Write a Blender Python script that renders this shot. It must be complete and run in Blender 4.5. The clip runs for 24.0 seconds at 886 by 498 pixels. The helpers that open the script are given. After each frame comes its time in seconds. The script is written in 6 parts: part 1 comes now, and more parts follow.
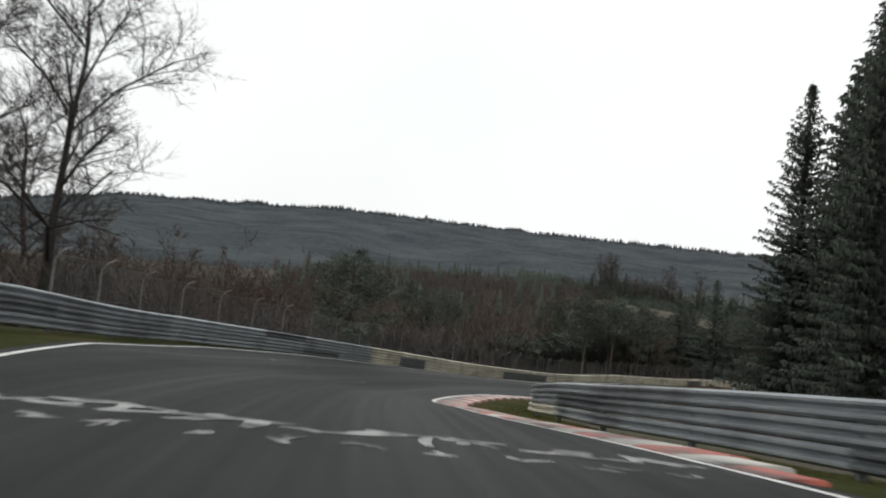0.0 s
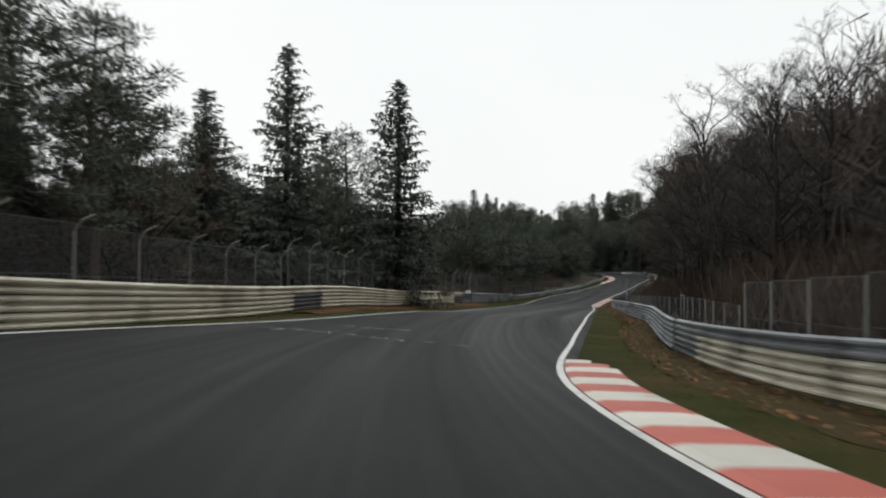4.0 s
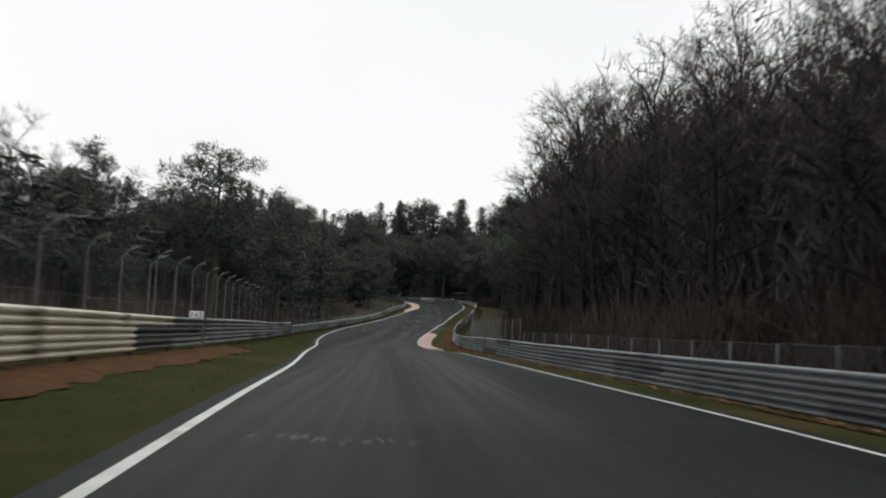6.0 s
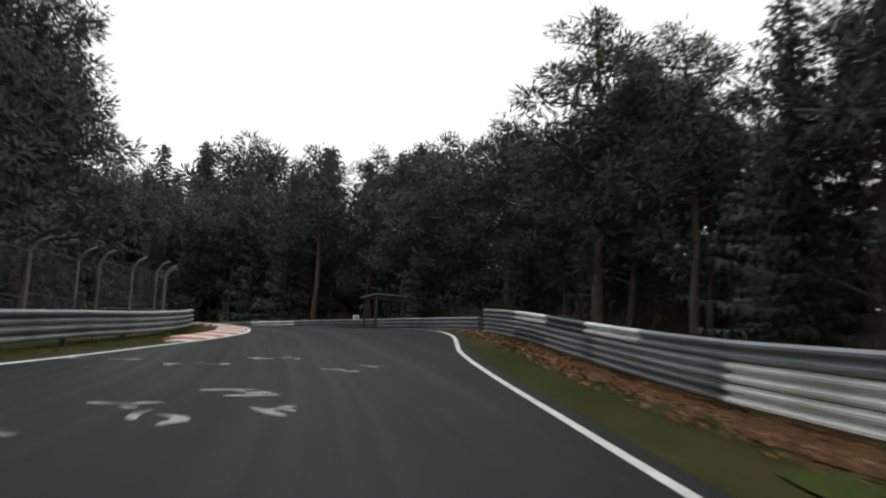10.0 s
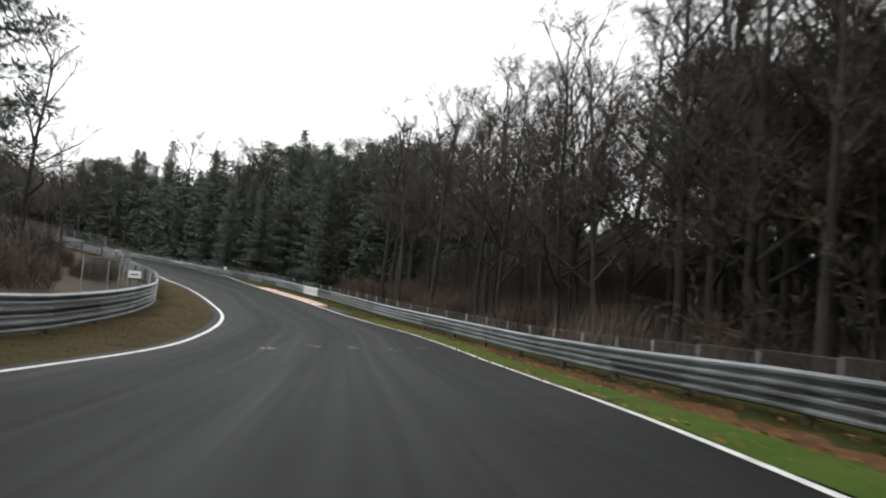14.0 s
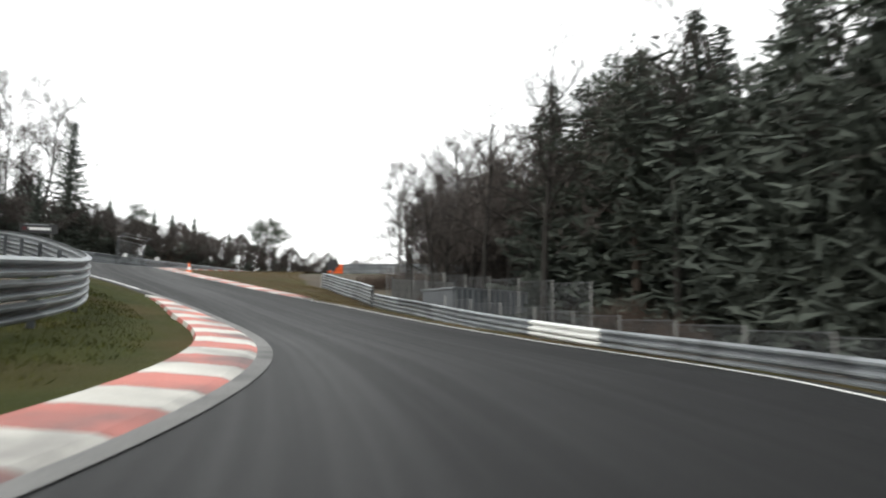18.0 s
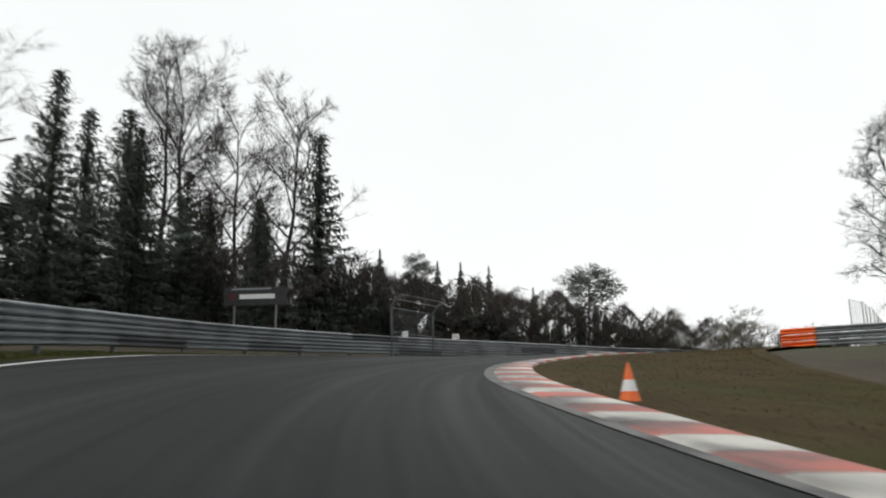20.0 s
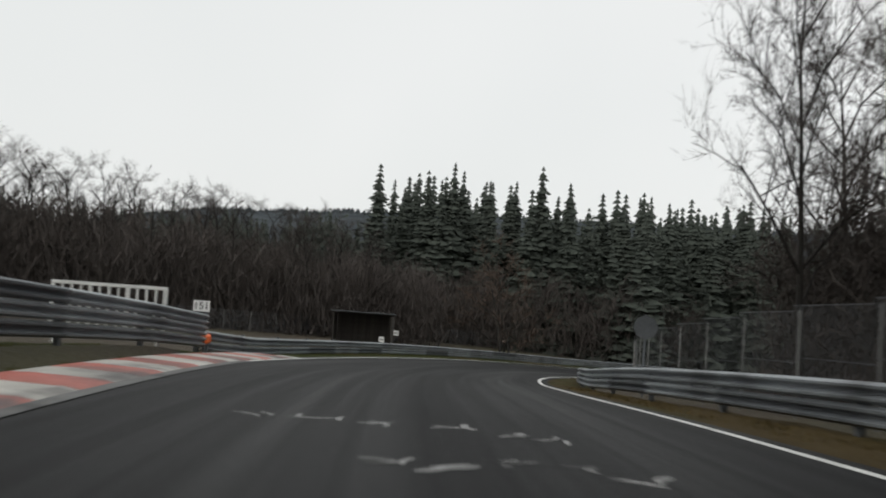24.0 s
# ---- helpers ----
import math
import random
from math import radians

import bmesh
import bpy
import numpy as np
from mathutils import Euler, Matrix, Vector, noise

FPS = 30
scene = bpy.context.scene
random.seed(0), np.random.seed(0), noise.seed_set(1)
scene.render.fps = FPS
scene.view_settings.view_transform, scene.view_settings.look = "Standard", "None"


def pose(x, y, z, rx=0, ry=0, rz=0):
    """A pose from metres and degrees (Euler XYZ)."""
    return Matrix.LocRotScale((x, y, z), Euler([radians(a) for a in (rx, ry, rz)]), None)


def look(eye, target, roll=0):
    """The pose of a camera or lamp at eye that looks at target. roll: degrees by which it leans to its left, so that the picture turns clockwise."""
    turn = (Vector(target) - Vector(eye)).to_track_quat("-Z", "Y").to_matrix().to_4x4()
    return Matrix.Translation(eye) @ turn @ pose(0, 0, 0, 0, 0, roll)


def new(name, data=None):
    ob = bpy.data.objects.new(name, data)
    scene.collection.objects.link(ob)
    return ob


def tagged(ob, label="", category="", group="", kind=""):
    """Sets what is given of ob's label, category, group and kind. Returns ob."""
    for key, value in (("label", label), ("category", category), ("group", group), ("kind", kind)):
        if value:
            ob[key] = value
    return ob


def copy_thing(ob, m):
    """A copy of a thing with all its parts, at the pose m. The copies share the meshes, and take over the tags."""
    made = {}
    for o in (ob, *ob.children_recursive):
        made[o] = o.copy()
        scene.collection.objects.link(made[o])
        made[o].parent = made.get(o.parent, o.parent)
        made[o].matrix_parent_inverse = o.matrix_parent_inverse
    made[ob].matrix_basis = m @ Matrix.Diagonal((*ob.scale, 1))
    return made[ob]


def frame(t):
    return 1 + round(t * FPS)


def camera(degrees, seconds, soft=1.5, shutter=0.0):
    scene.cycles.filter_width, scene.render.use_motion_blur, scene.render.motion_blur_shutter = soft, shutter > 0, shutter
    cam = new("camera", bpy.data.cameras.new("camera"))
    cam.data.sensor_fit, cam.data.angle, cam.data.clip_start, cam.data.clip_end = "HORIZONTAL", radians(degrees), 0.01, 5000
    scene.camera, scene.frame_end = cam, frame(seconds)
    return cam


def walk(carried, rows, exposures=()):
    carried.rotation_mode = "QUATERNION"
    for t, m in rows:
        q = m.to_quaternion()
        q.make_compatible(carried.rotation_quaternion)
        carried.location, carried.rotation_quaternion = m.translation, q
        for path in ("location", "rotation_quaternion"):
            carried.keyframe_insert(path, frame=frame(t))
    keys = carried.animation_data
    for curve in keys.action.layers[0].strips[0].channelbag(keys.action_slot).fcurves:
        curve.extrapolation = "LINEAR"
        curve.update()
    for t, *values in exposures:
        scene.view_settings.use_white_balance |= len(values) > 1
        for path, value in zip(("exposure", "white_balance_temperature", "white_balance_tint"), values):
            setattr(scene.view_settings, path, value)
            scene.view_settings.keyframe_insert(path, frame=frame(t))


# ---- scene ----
cam = camera(60.0, 24.0, soft=2.0, shutter=0.28)

# seconds, place, heading, pitch and lean of the car's camera
ROWS = [
    (0.0, 62.82, 31.21, 24.88, 1.27, 2.91, 6.41),
    (0.5, 61.98, 40.18, 24.37, -0.75, 1.40, 5.94),
    (1.0, 61.64, 49.63, 23.36, -2.27, -1.20, 2.85),
    (1.5, 61.70, 59.50, 22.08, -11.14, -1.87, 1.36),
    (2.0, 63.73, 69.99, 21.09, -18.77, -0.58, 0.50),
    (2.5, 66.90, 80.84, 19.99, -24.67, -0.20, 0.48),
    (3.0, 71.09, 91.78, 18.85, -29.52, -0.31, 0.92),
    (3.5, 76.19, 102.51, 17.73, -34.15, -0.17, 1.25),
    (4.0, 82.04, 112.90, 16.68, -39.19, 1.72, 0.39),
    (4.5, 89.04, 122.93, 16.30, -43.81, 3.24, -0.76),
    (5.0, 96.90, 132.21, 16.01, -49.41, 4.05, -0.18),
    (5.5, 105.19, 140.67, 15.87, -54.38, 3.23, 1.99),
    (6.0, 114.26, 148.62, 15.37, -57.05, 4.33, 2.51),
    (6.5, 124.13, 155.87, 14.95, -57.93, 3.96, 2.63),
    (7.0, 133.94, 162.96, 14.51, -58.21, 3.71, 1.98),
    (7.5, 143.29, 170.16, 14.13, -59.19, 3.93, 3.06),
    (8.0, 152.62, 177.26, 13.71, -60.38, 4.49, 4.31),
    (8.5, 163.57, 184.34, 13.26, -61.42, 2.55, 2.15),
    (9.0, 173.25, 190.93, 12.90, -63.93, 5.36, 0.10),
    (9.5, 183.33, 197.53, 13.13, -67.54, 6.67, 0.52),
    (10.0, 193.26, 203.48, 13.68, -70.10, 9.46, 1.51),
    (10.5, 202.71, 208.49, 14.48, -67.84, 9.99, 4.03),
    (11.0, 211.48, 212.95, 15.41, -57.74, 9.44, 5.16),
    (11.5, 218.50, 218.20, 16.27, -46.62, 8.20, 5.34),
    (12.0, 224.25, 224.61, 16.93, -37.17, 8.11, 3.43),
    (12.5, 228.65, 232.35, 17.41, -27.17, 6.51, 2.03),
    (13.0, 231.60, 241.28, 17.34, -17.36, 4.17, 1.94),
    (13.5, 233.30, 251.13, 16.96, -9.56, 2.70, 3.20),
    (14.0, 234.02, 261.58, 16.50, -5.93, 3.25, 5.04),
    (14.5, 234.22, 272.56, 16.02, -2.21, 4.51, 6.91),
    (15.0, 234.10, 283.60, 15.64, 1.79, 4.98, 5.74),
    (15.5, 233.49, 294.46, 15.70, 4.95, 5.87, 2.53),
    (16.0, 230.91, 305.07, 15.93, 9.03, 6.26, 2.29),
    (16.5, 228.58, 314.38, 16.26, 12.81, 7.16, 1.35),
    (17.0, 225.42, 322.93, 16.57, 18.58, 6.75, 1.34),
    (17.5, 220.97, 331.99, 17.07, 30.27, 7.62, 1.26),
    (18.0, 215.29, 340.31, 17.61, 42.35, 7.45, 0.40),
    (18.5, 207.70, 346.14, 18.48, 53.85, 9.68, -0.85),
    (19.0, 199.24, 350.45, 19.45, 60.74, 11.96, -1.26),
    (19.5, 190.21, 353.52, 20.83, 63.50, 13.28, -1.26),
    (20.0, 180.93, 356.12, 22.22, 61.76, 12.02, -1.01),
    (20.5, 171.90, 359.63, 23.52, 54.98, 9.89, -0.47),
    (21.0, 163.31, 364.84, 24.48, 43.58, 8.32, 1.20),
    (21.5, 155.90, 371.67, 25.31, 31.45, 8.93, 2.25),
    (22.0, 149.80, 379.74, 26.09, 24.23, 8.37, 3.34),
    (22.5, 145.32, 388.85, 26.54, 18.56, 7.36, 4.20),
    (23.0, 141.16, 398.52, 26.75, 13.32, 6.87, 4.73),
    (23.5, 137.53, 408.36, 26.87, 12.66, 4.29, 3.71),
    (24.0, 134.28, 417.44, 26.60, 10.84, 2.80, 4.01),
]


def aim(x, y, z, yaw, pitch, lean):
    a, b = radians(yaw), radians(pitch)
    return look((x, y, z), (x - math.sin(a) * math.cos(b), y + math.cos(a) * math.cos(b), z + math.sin(b)), lean)


walk(cam, [(row[0], aim(*row[1:])) for row in ROWS],
     [(0.0, 0.15), (1.5, 0.0), (3.5, 0.08), (8.0, 0.12), (9.5, 0.25), (11.0, 0.45), (13.5, 0.78), (15.0, 1.02), (17.0, 1.0), (18.5, 1.0), (20.5, 0.0), (22.0, -0.05), (24.0, -0.1)])

# ---- sky: a bright overcast day ----
world = bpy.data.worlds.new("overcast_sky")
scene.world = world
world.use_nodes = True
wt = world.node_tree
wt.nodes.clear()
w_out = wt.nodes.new("ShaderNodeOutputWorld")
w_bg = wt.nodes.new("ShaderNodeBackground")
w_sky = wt.nodes.new("ShaderNodeTexSky")
w_sky.sky_type = "NISHITA"
w_sky.sun_disc = False
w_sky.sun_elevation, w_sky.sun_rotation = radians(40), radians(200)
w_sky.dust_density, w_sky.air_density, w_sky.ozone_density = 6.0, 1.2, 0.5
w_scale = wt.nodes.new("ShaderNodeVectorMath")
w_scale.operation = "SCALE"
w_scale.inputs["Scale"].default_value = 0.12
w_co = wt.nodes.new("ShaderNodeTexCoord")
w_noise = wt.nodes.new("ShaderNodeTexNoise")
w_noise.inputs["Scale"].default_value, w_noise.inputs["Detail"].default_value = 1.3, 3.0
w_ramp = wt.nodes.new("ShaderNodeValToRGB")
w_ramp.color_ramp.elements[0].position, w_ramp.color_ramp.elements[0].color = 0.3, (0.86, 0.89, 0.88, 1)
w_ramp.color_ramp.elements[1].position, w_ramp.color_ramp.elements[1].color = 0.7, (0.97, 0.98, 0.97, 1)
w_mix = wt.nodes.new("ShaderNodeMixRGB")
w_mix.inputs["Fac"].default_value = 0.93
wt.links.new(w_sky.outputs[0], w_scale.inputs[0])
wt.links.new(w_co.outputs["Generated"], w_noise.inputs["Vector"])
wt.links.new(w_noise.outputs["Fac"], w_ramp.inputs["Fac"])
wt.links.new(w_scale.outputs[0], w_mix.inputs[1])
wt.links.new(w_ramp.outputs[0], w_mix.inputs[2])
wt.links.new(w_mix.outputs[0], w_bg.inputs["Color"])
w_bg.inputs["Strength"].default_value = 1.0
wt.links.new(w_bg.outputs[0], w_out.inputs["Surface"])
sun = new("sun", bpy.data.lights.new("sun", "SUN"))
sun.data.energy, sun.data.angle, sun.data.color = 0.5, radians(25), (1.0, 0.97, 0.93)
sun.matrix_world = look((0, 0, 300), (60, 150, 150))


# ---- materials ----
def node_mat(name):
    m = bpy.data.materials.new(name)
    m.use_nodes = True
    return m, m.node_tree, m.node_tree.nodes["Principled BSDF"]


def surface(name, dark, light, scale=6.0, fine=60.0, rough=0.8, metal=0.0, bump=0.3, dist=0.02, spec=0.5, vary=0.0, stain=None, stain_scale=0.5, stain_lo=0.5, stain_hi=0.7, island=0.0, rubber=0.0):
    """Two colours mixed by coarse and fine noise, a third one in patches, relief from the fine noise."""
    m, t, bsdf = node_mat(name)
    co = t.nodes.new("ShaderNodeTexCoord")
    n1 = t.nodes.new("ShaderNodeTexNoise")
    n1.inputs["Scale"].default_value, n1.inputs["Detail"].default_value = scale, 5.0
    n2 = t.nodes.new("ShaderNodeTexNoise")
    n2.inputs["Scale"].default_value, n2.inputs["Detail"].default_value = fine, 3.0
    for n in (n1, n2):
        t.links.new(co.outputs["Object"], n.inputs["Vector"])
    add = t.nodes.new("ShaderNodeMath")
    add.operation = "ADD"
    half = t.nodes.new("ShaderNodeMath")
    half.operation = "MULTIPLY"
    half.inputs[1].default_value = 0.5
    t.links.new(n1.outputs["Fac"], add.inputs[0])
    t.links.new(n2.outputs["Fac"], add.inputs[1])
    t.links.new(add.outputs[0], half.inputs[0])
    ramp = t.nodes.new("ShaderNodeValToRGB")
    ramp.color_ramp.elements[0].position, ramp.color_ramp.elements[0].color = 0.36, (*dark, 1)
    ramp.color_ramp.elements[1].position, ramp.color_ramp.elements[1].color = 0.64, (*light, 1)
    t.links.new(half.outputs[0], ramp.inputs["Fac"])
    colour = ramp.outputs["Color"]
    if stain:
        n3 = t.nodes.new("ShaderNodeTexNoise")
        n3.inputs["Scale"].default_value, n3.inputs["Detail"].default_value = stain_scale, 6.0
        t.links.new(co.outputs["Object"], n3.inputs["Vector"])
        r3 = t.nodes.new("ShaderNodeMapRange")
        r3.inputs["From Min"].default_value, r3.inputs["From Max"].default_value = stain_lo, stain_hi
        t.links.new(n3.outputs["Fac"], r3.inputs["Value"])
        mix = t.nodes.new("ShaderNodeMixRGB")
        mix.inputs[2].default_value = (*stain, 1)
        t.links.new(r3.outputs[0], mix.inputs["Fac"])
        t.links.new(colour, mix.inputs[1])
        colour = mix.outputs[0]
    if vary or island:
        if island:
            info = t.nodes.new("ShaderNodeNewGeometry").outputs["Random Per Island"]
        else:
            info = t.nodes.new("ShaderNodeObjectInfo").outputs["Random"]
        r4 = t.nodes.new("ShaderNodeMapRange")
        v = vary or island
        r4.inputs["To Min"].default_value, r4.inputs["To Max"].default_value = 1 - v, 1 + v
        t.links.new(info, r4.inputs["Value"])
        hsv = t.nodes.new("ShaderNodeHueSaturation")
        t.links.new(r4.outputs[0], hsv.inputs["Value"])
        t.links.new(colour, hsv.inputs["Color"])
        colour = hsv.outputs["Color"]
    if rubber:
        # tyre marks along the road's side of a kerb: the first coordinate runs across it
        sep = t.nodes.new("ShaderNodeSeparateXYZ")
        t.links.new(co.outputs["UV"], sep.inputs[0])
        across = t.nodes.new("ShaderNodeMapRange")
        across.inputs["From Min"].default_value, across.inputs["From Max"].default_value = 0.75, 0.15
        t.links.new(sep.outputs["X"], across.inputs["Value"])
        n5 = t.nodes.new("ShaderNodeTexNoise")
        n5.inputs["Scale"].default_value, n5.inputs["Detail"].default_value = 0.45, 4.0
        t.links.new(co.outputs["Object"], n5.inputs["Vector"])
        r5 = t.nodes.new("ShaderNodeMapRange")
        r5.inputs["From Min"].default_value, r5.inputs["From Max"].default_value = 0.4, 0.6
        t.links.new(n5.outputs["Fac"], r5.inputs["Value"])
        mul = t.nodes.new("ShaderNodeMath")
        mul.operation = "MULTIPLY"
        t.links.new(across.outputs[0], mul.inputs[0])
        t.links.new(r5.outputs[0], mul.inputs[1])
        mul2 = t.nodes.new("ShaderNodeMath")
        mul2.operation = "MULTIPLY"
        mul2.inputs[1].default_value = rubber
        t.links.new(mul.outputs[0], mul2.inputs[0])
        mix5 = t.nodes.new("ShaderNodeMixRGB")
        mix5.inputs[2].default_value = (0.05, 0.045, 0.045, 1)
        t.links.new(mul2.outputs[0], mix5.inputs["Fac"])
        t.links.new(colour, mix5.inputs[1])
        colour = mix5.outputs[0]
    t.links.new(colour, bsdf.inputs["Base Color"])
    bsdf.inputs["Roughness"].default_value, bsdf.inputs["Metallic"].default_value = rough, metal
    bsdf.inputs["Specular IOR Level"].default_value = spec
    if bump:
        b = t.nodes.new("ShaderNodeBump")
        b.inputs["Strength"].default_value, b.inputs["Distance"].default_value = bump, dist
        t.links.new(n2.outputs["Fac"], b.inputs["Height"])
        t.links.new(b.outputs[0], bsdf.inputs["Normal"])
    return m


def asphalt():
    """Damp asphalt: grain, stains, and long streaks and seams along the driven way (u across, v along, in metres)."""
    m = surface("damp_asphalt", (0.0125, 0.0129, 0.0138), (0.0235, 0.024, 0.025), 0.35, 90, 0.66, bump=0.5, dist=0.01, spec=0.12, stain=(0.009, 0.0091, 0.0099), stain_scale=0.08, stain_lo=0.5, stain_hi=0.75)
    t = m.node_tree
    bsdf = t.nodes["Principled BSDF"]
    colour = bsdf.inputs["Base Color"].links[0].from_socket
    co = t.nodes.new("ShaderNodeTexCoord")
    streaks = []
    for sx, sy, detail in ((0.55, 0.012, 3.0), (4.5, 0.05, 4.0)):
        stretch = t.nodes.new("ShaderNodeMapping")
        stretch.inputs["Scale"].default_value = (sx, sy, 1)
        n = t.nodes.new("ShaderNodeTexNoise")
        n.inputs["Scale"].default_value, n.inputs["Detail"].default_value = 1.0, detail
        t.links.new(co.outputs["UV"], stretch.inputs["Vector"])
        t.links.new(stretch.outputs[0], n.inputs["Vector"])
        streaks.append(n)
    add = t.nodes.new("ShaderNodeMath")
    add.operation = "MULTIPLY_ADD"
    add.inputs[1].default_value = 0.4
    t.links.new(streaks[1].outputs["Fac"], add.inputs[0])
    t.links.new(streaks[0].outputs["Fac"], add.inputs[2])
    tone = t.nodes.new("ShaderNodeMapRange")
    tone.inputs["From Min"].default_value, tone.inputs["From Max"].default_value = 0.5, 0.9
    tone.inputs["To Min"].default_value, tone.inputs["To Max"].default_value = 0.8, 1.26
    t.links.new(add.outputs[0], tone.inputs["Value"])
    hsv = t.nodes.new("ShaderNodeHueSaturation")
    # the base colour drops to a darker tone for the last stretch
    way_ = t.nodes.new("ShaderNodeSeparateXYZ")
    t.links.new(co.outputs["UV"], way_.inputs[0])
    last_tone = t.nodes.new("ShaderNodeMapRange")
    last_tone.inputs["From Min"].default_value, last_tone.inputs["From Max"].default_value = 384.0, 390.0
    last_tone.inputs["To Min"].default_value, last_tone.inputs["To Max"].default_value = 0.84, 0.58
    t.links.new(way_.outputs["Y"], last_tone.inputs["Value"])
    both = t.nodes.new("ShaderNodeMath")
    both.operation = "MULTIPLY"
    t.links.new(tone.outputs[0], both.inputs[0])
    t.links.new(last_tone.outputs[0], both.inputs[1])
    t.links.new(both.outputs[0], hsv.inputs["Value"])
    t.links.new(colour, hsv.inputs["Color"])
    t.links.new(hsv.outputs["Color"], bsdf.inputs["Base Color"])
    gloss = t.nodes.new("ShaderNodeMapRange")
    gloss.inputs["From Min"].default_value, gloss.inputs["From Max"].default_value = 0.5, 0.9
    gloss.inputs["To Min"].default_value, gloss.inputs["To Max"].default_value = 0.5, 0.74
    t.links.new(add.outputs[0], gloss.inputs["Value"])
    t.links.new(gloss.outputs[0], bsdf.inputs["Roughness"])
    return m


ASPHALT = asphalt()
PAINT = surface("road_paint", (0.55, 0.55, 0.53), (0.78, 0.78, 0.76), 2.0, 40, 0.6, bump=0.2, dist=0.004, stain=(0.30, 0.30, 0.29), stain_scale=1.1, stain_lo=0.58, stain_hi=0.8)
CHALK = surface("worn_road_paint", (0.18, 0.18, 0.18), (0.42, 0.42, 0.41), 1.5, 30, 0.7, bump=0.2, dist=0.004, stain=(0.05, 0.05, 0.05), stain_scale=2.0, stain_lo=0.42, stain_hi=0.62)
FAINT = surface("faint_road_paint", (0.05, 0.05, 0.05), (0.15, 0.15, 0.15), 1.5, 30, 0.7, bump=0.2, dist=0.004, stain=(0.025, 0.025, 0.025), stain_scale=2.0, stain_lo=0.42, stain_hi=0.62)
KERB_RED = surface("kerb_red", (0.36, 0.095, 0.072), (0.50, 0.145, 0.11), 1.4, 50, 0.6, bump=0.3, vary=0.15, stain=(0.14, 0.09, 0.085), stain_scale=0.9, stain_lo=0.52, stain_hi=0.72, rubber=0.85)
KERB_WHITE = surface("kerb_white", (0.42, 0.405, 0.365), (0.60, 0.585, 0.54), 1.4, 50, 0.6, bump=0.3, vary=0.15, stain=(0.17, 0.165, 0.155), stain_scale=0.9, stain_lo=0.52, stain_hi=0.72, rubber=0.85)
CLEAN_RED = surface("clean_kerb_red", (0.42, 0.095, 0.07), (0.54, 0.135, 0.10), 1.4, 50, 0.6, bump=0.3, vary=0.1, stain=(0.24, 0.09, 0.07), stain_scale=1.2, stain_lo=0.6, stain_hi=0.8)
CLEAN_WHITE = surface("clean_kerb_white", (0.55, 0.53, 0.47), (0.70, 0.68, 0.62), 1.4, 50, 0.6, bump=0.3, vary=0.1, stain=(0.32, 0.30, 0.26), stain_scale=1.2, stain_lo=0.6, stain_hi=0.8)
KERB_BLUE = surface("kerb_blue", (0.11, 0.15, 0.26), (0.16, 0.21, 0.33), 1.4, 50, 0.6)
PAVER = surface("grey_pavers", (0.048, 0.047, 0.041), (0.085, 0.082, 0.073), 2.0, 30, 0.9, vary=0.2, spec=0.2)
CONCRETE = surface("grey_concrete", (0.10, 0.10, 0.098), (0.17, 0.17, 0.165), 1.0, 30, 0.8, stain=(0.05, 0.05, 0.05), stain_scale=0.8)
GRASS = surface("spring_grass", (0.022, 0.030, 0.0065), (0.047, 0.049, 0.012), 0.8, 25, 0.95, bump=0.8, dist=0.05, spec=0.1, stain=(0.075, 0.052, 0.022), stain_scale=0.22, stain_lo=0.5, stain_hi=0.75)
FRESH = surface("fresh_green_turf", (0.040, 0.070, 0.010), (0.068, 0.100, 0.018), 0.9, 25, 0.95, bump=0.6, dist=0.04, spec=0.1)
GREEN = surface("green_verge", (0.030, 0.045, 0.009), (0.056, 0.074, 0.017), 0.9, 25, 0.95, bump=0.8, dist=0.05, spec=0.1, stain=(0.06, 0.05, 0.02), stain_scale=0.4, stain_lo=0.55, stain_hi=0.8)
DRY = surface("dry_grass", (0.040, 0.030, 0.013), (0.074, 0.053, 0.024), 0.7, 20, 0.95, bump=0.8, dist=0.05, spec=0.1, stain=(0.042, 0.046, 0.014), stain_scale=0.2, stain_lo=0.5, stain_hi=0.72)
LITTER = surface("fallen_leaves", (0.055, 0.028, 0.013), (0.13, 0.068, 0.03), 2.5, 14, 0.9, bump=1.0, dist=0.05, spec=0.1)
EARTH = surface("forest_floor", (0.030, 0.023, 0.014), (0.062, 0.046, 0.026), 0.5, 8, 0.95, bump=0.8, dist=0.1, stain=(0.05, 0.052, 0.02), stain_scale=0.05, stain_lo=0.5, stain_hi=0.7)
STEEL = surface("galvanised_steel", (0.19, 0.21, 0.225), (0.31, 0.33, 0.345), 0.9, 25, 0.5, 0.3, 0.1, vary=0.2, stain=(0.09, 0.095, 0.1), stain_scale=0.7, stain_lo=0.5, stain_hi=0.78)
STEEL_DARK = surface("weathered_steel", (0.075, 0.083, 0.09), (0.14, 0.15, 0.16), 0.9, 25, 0.6, 0.3, 0.1, vary=0.2)
CREAM = surface("cream_paint", (0.46, 0.43, 0.34), (0.64, 0.61, 0.51), 0.8, 25, 0.6, 0.0, 0.1, vary=0.12, stain=(0.22, 0.19, 0.14), stain_scale=0.7, stain_lo=0.5, stain_hi=0.75)
WHITE_STEEL = surface("white_paint", (0.62, 0.63, 0.62), (0.78, 0.79, 0.77), 0.8, 25, 0.55, vary=0.1, stain=(0.34, 0.34, 0.33), stain_scale=0.6, stain_lo=0.55, stain_hi=0.8)
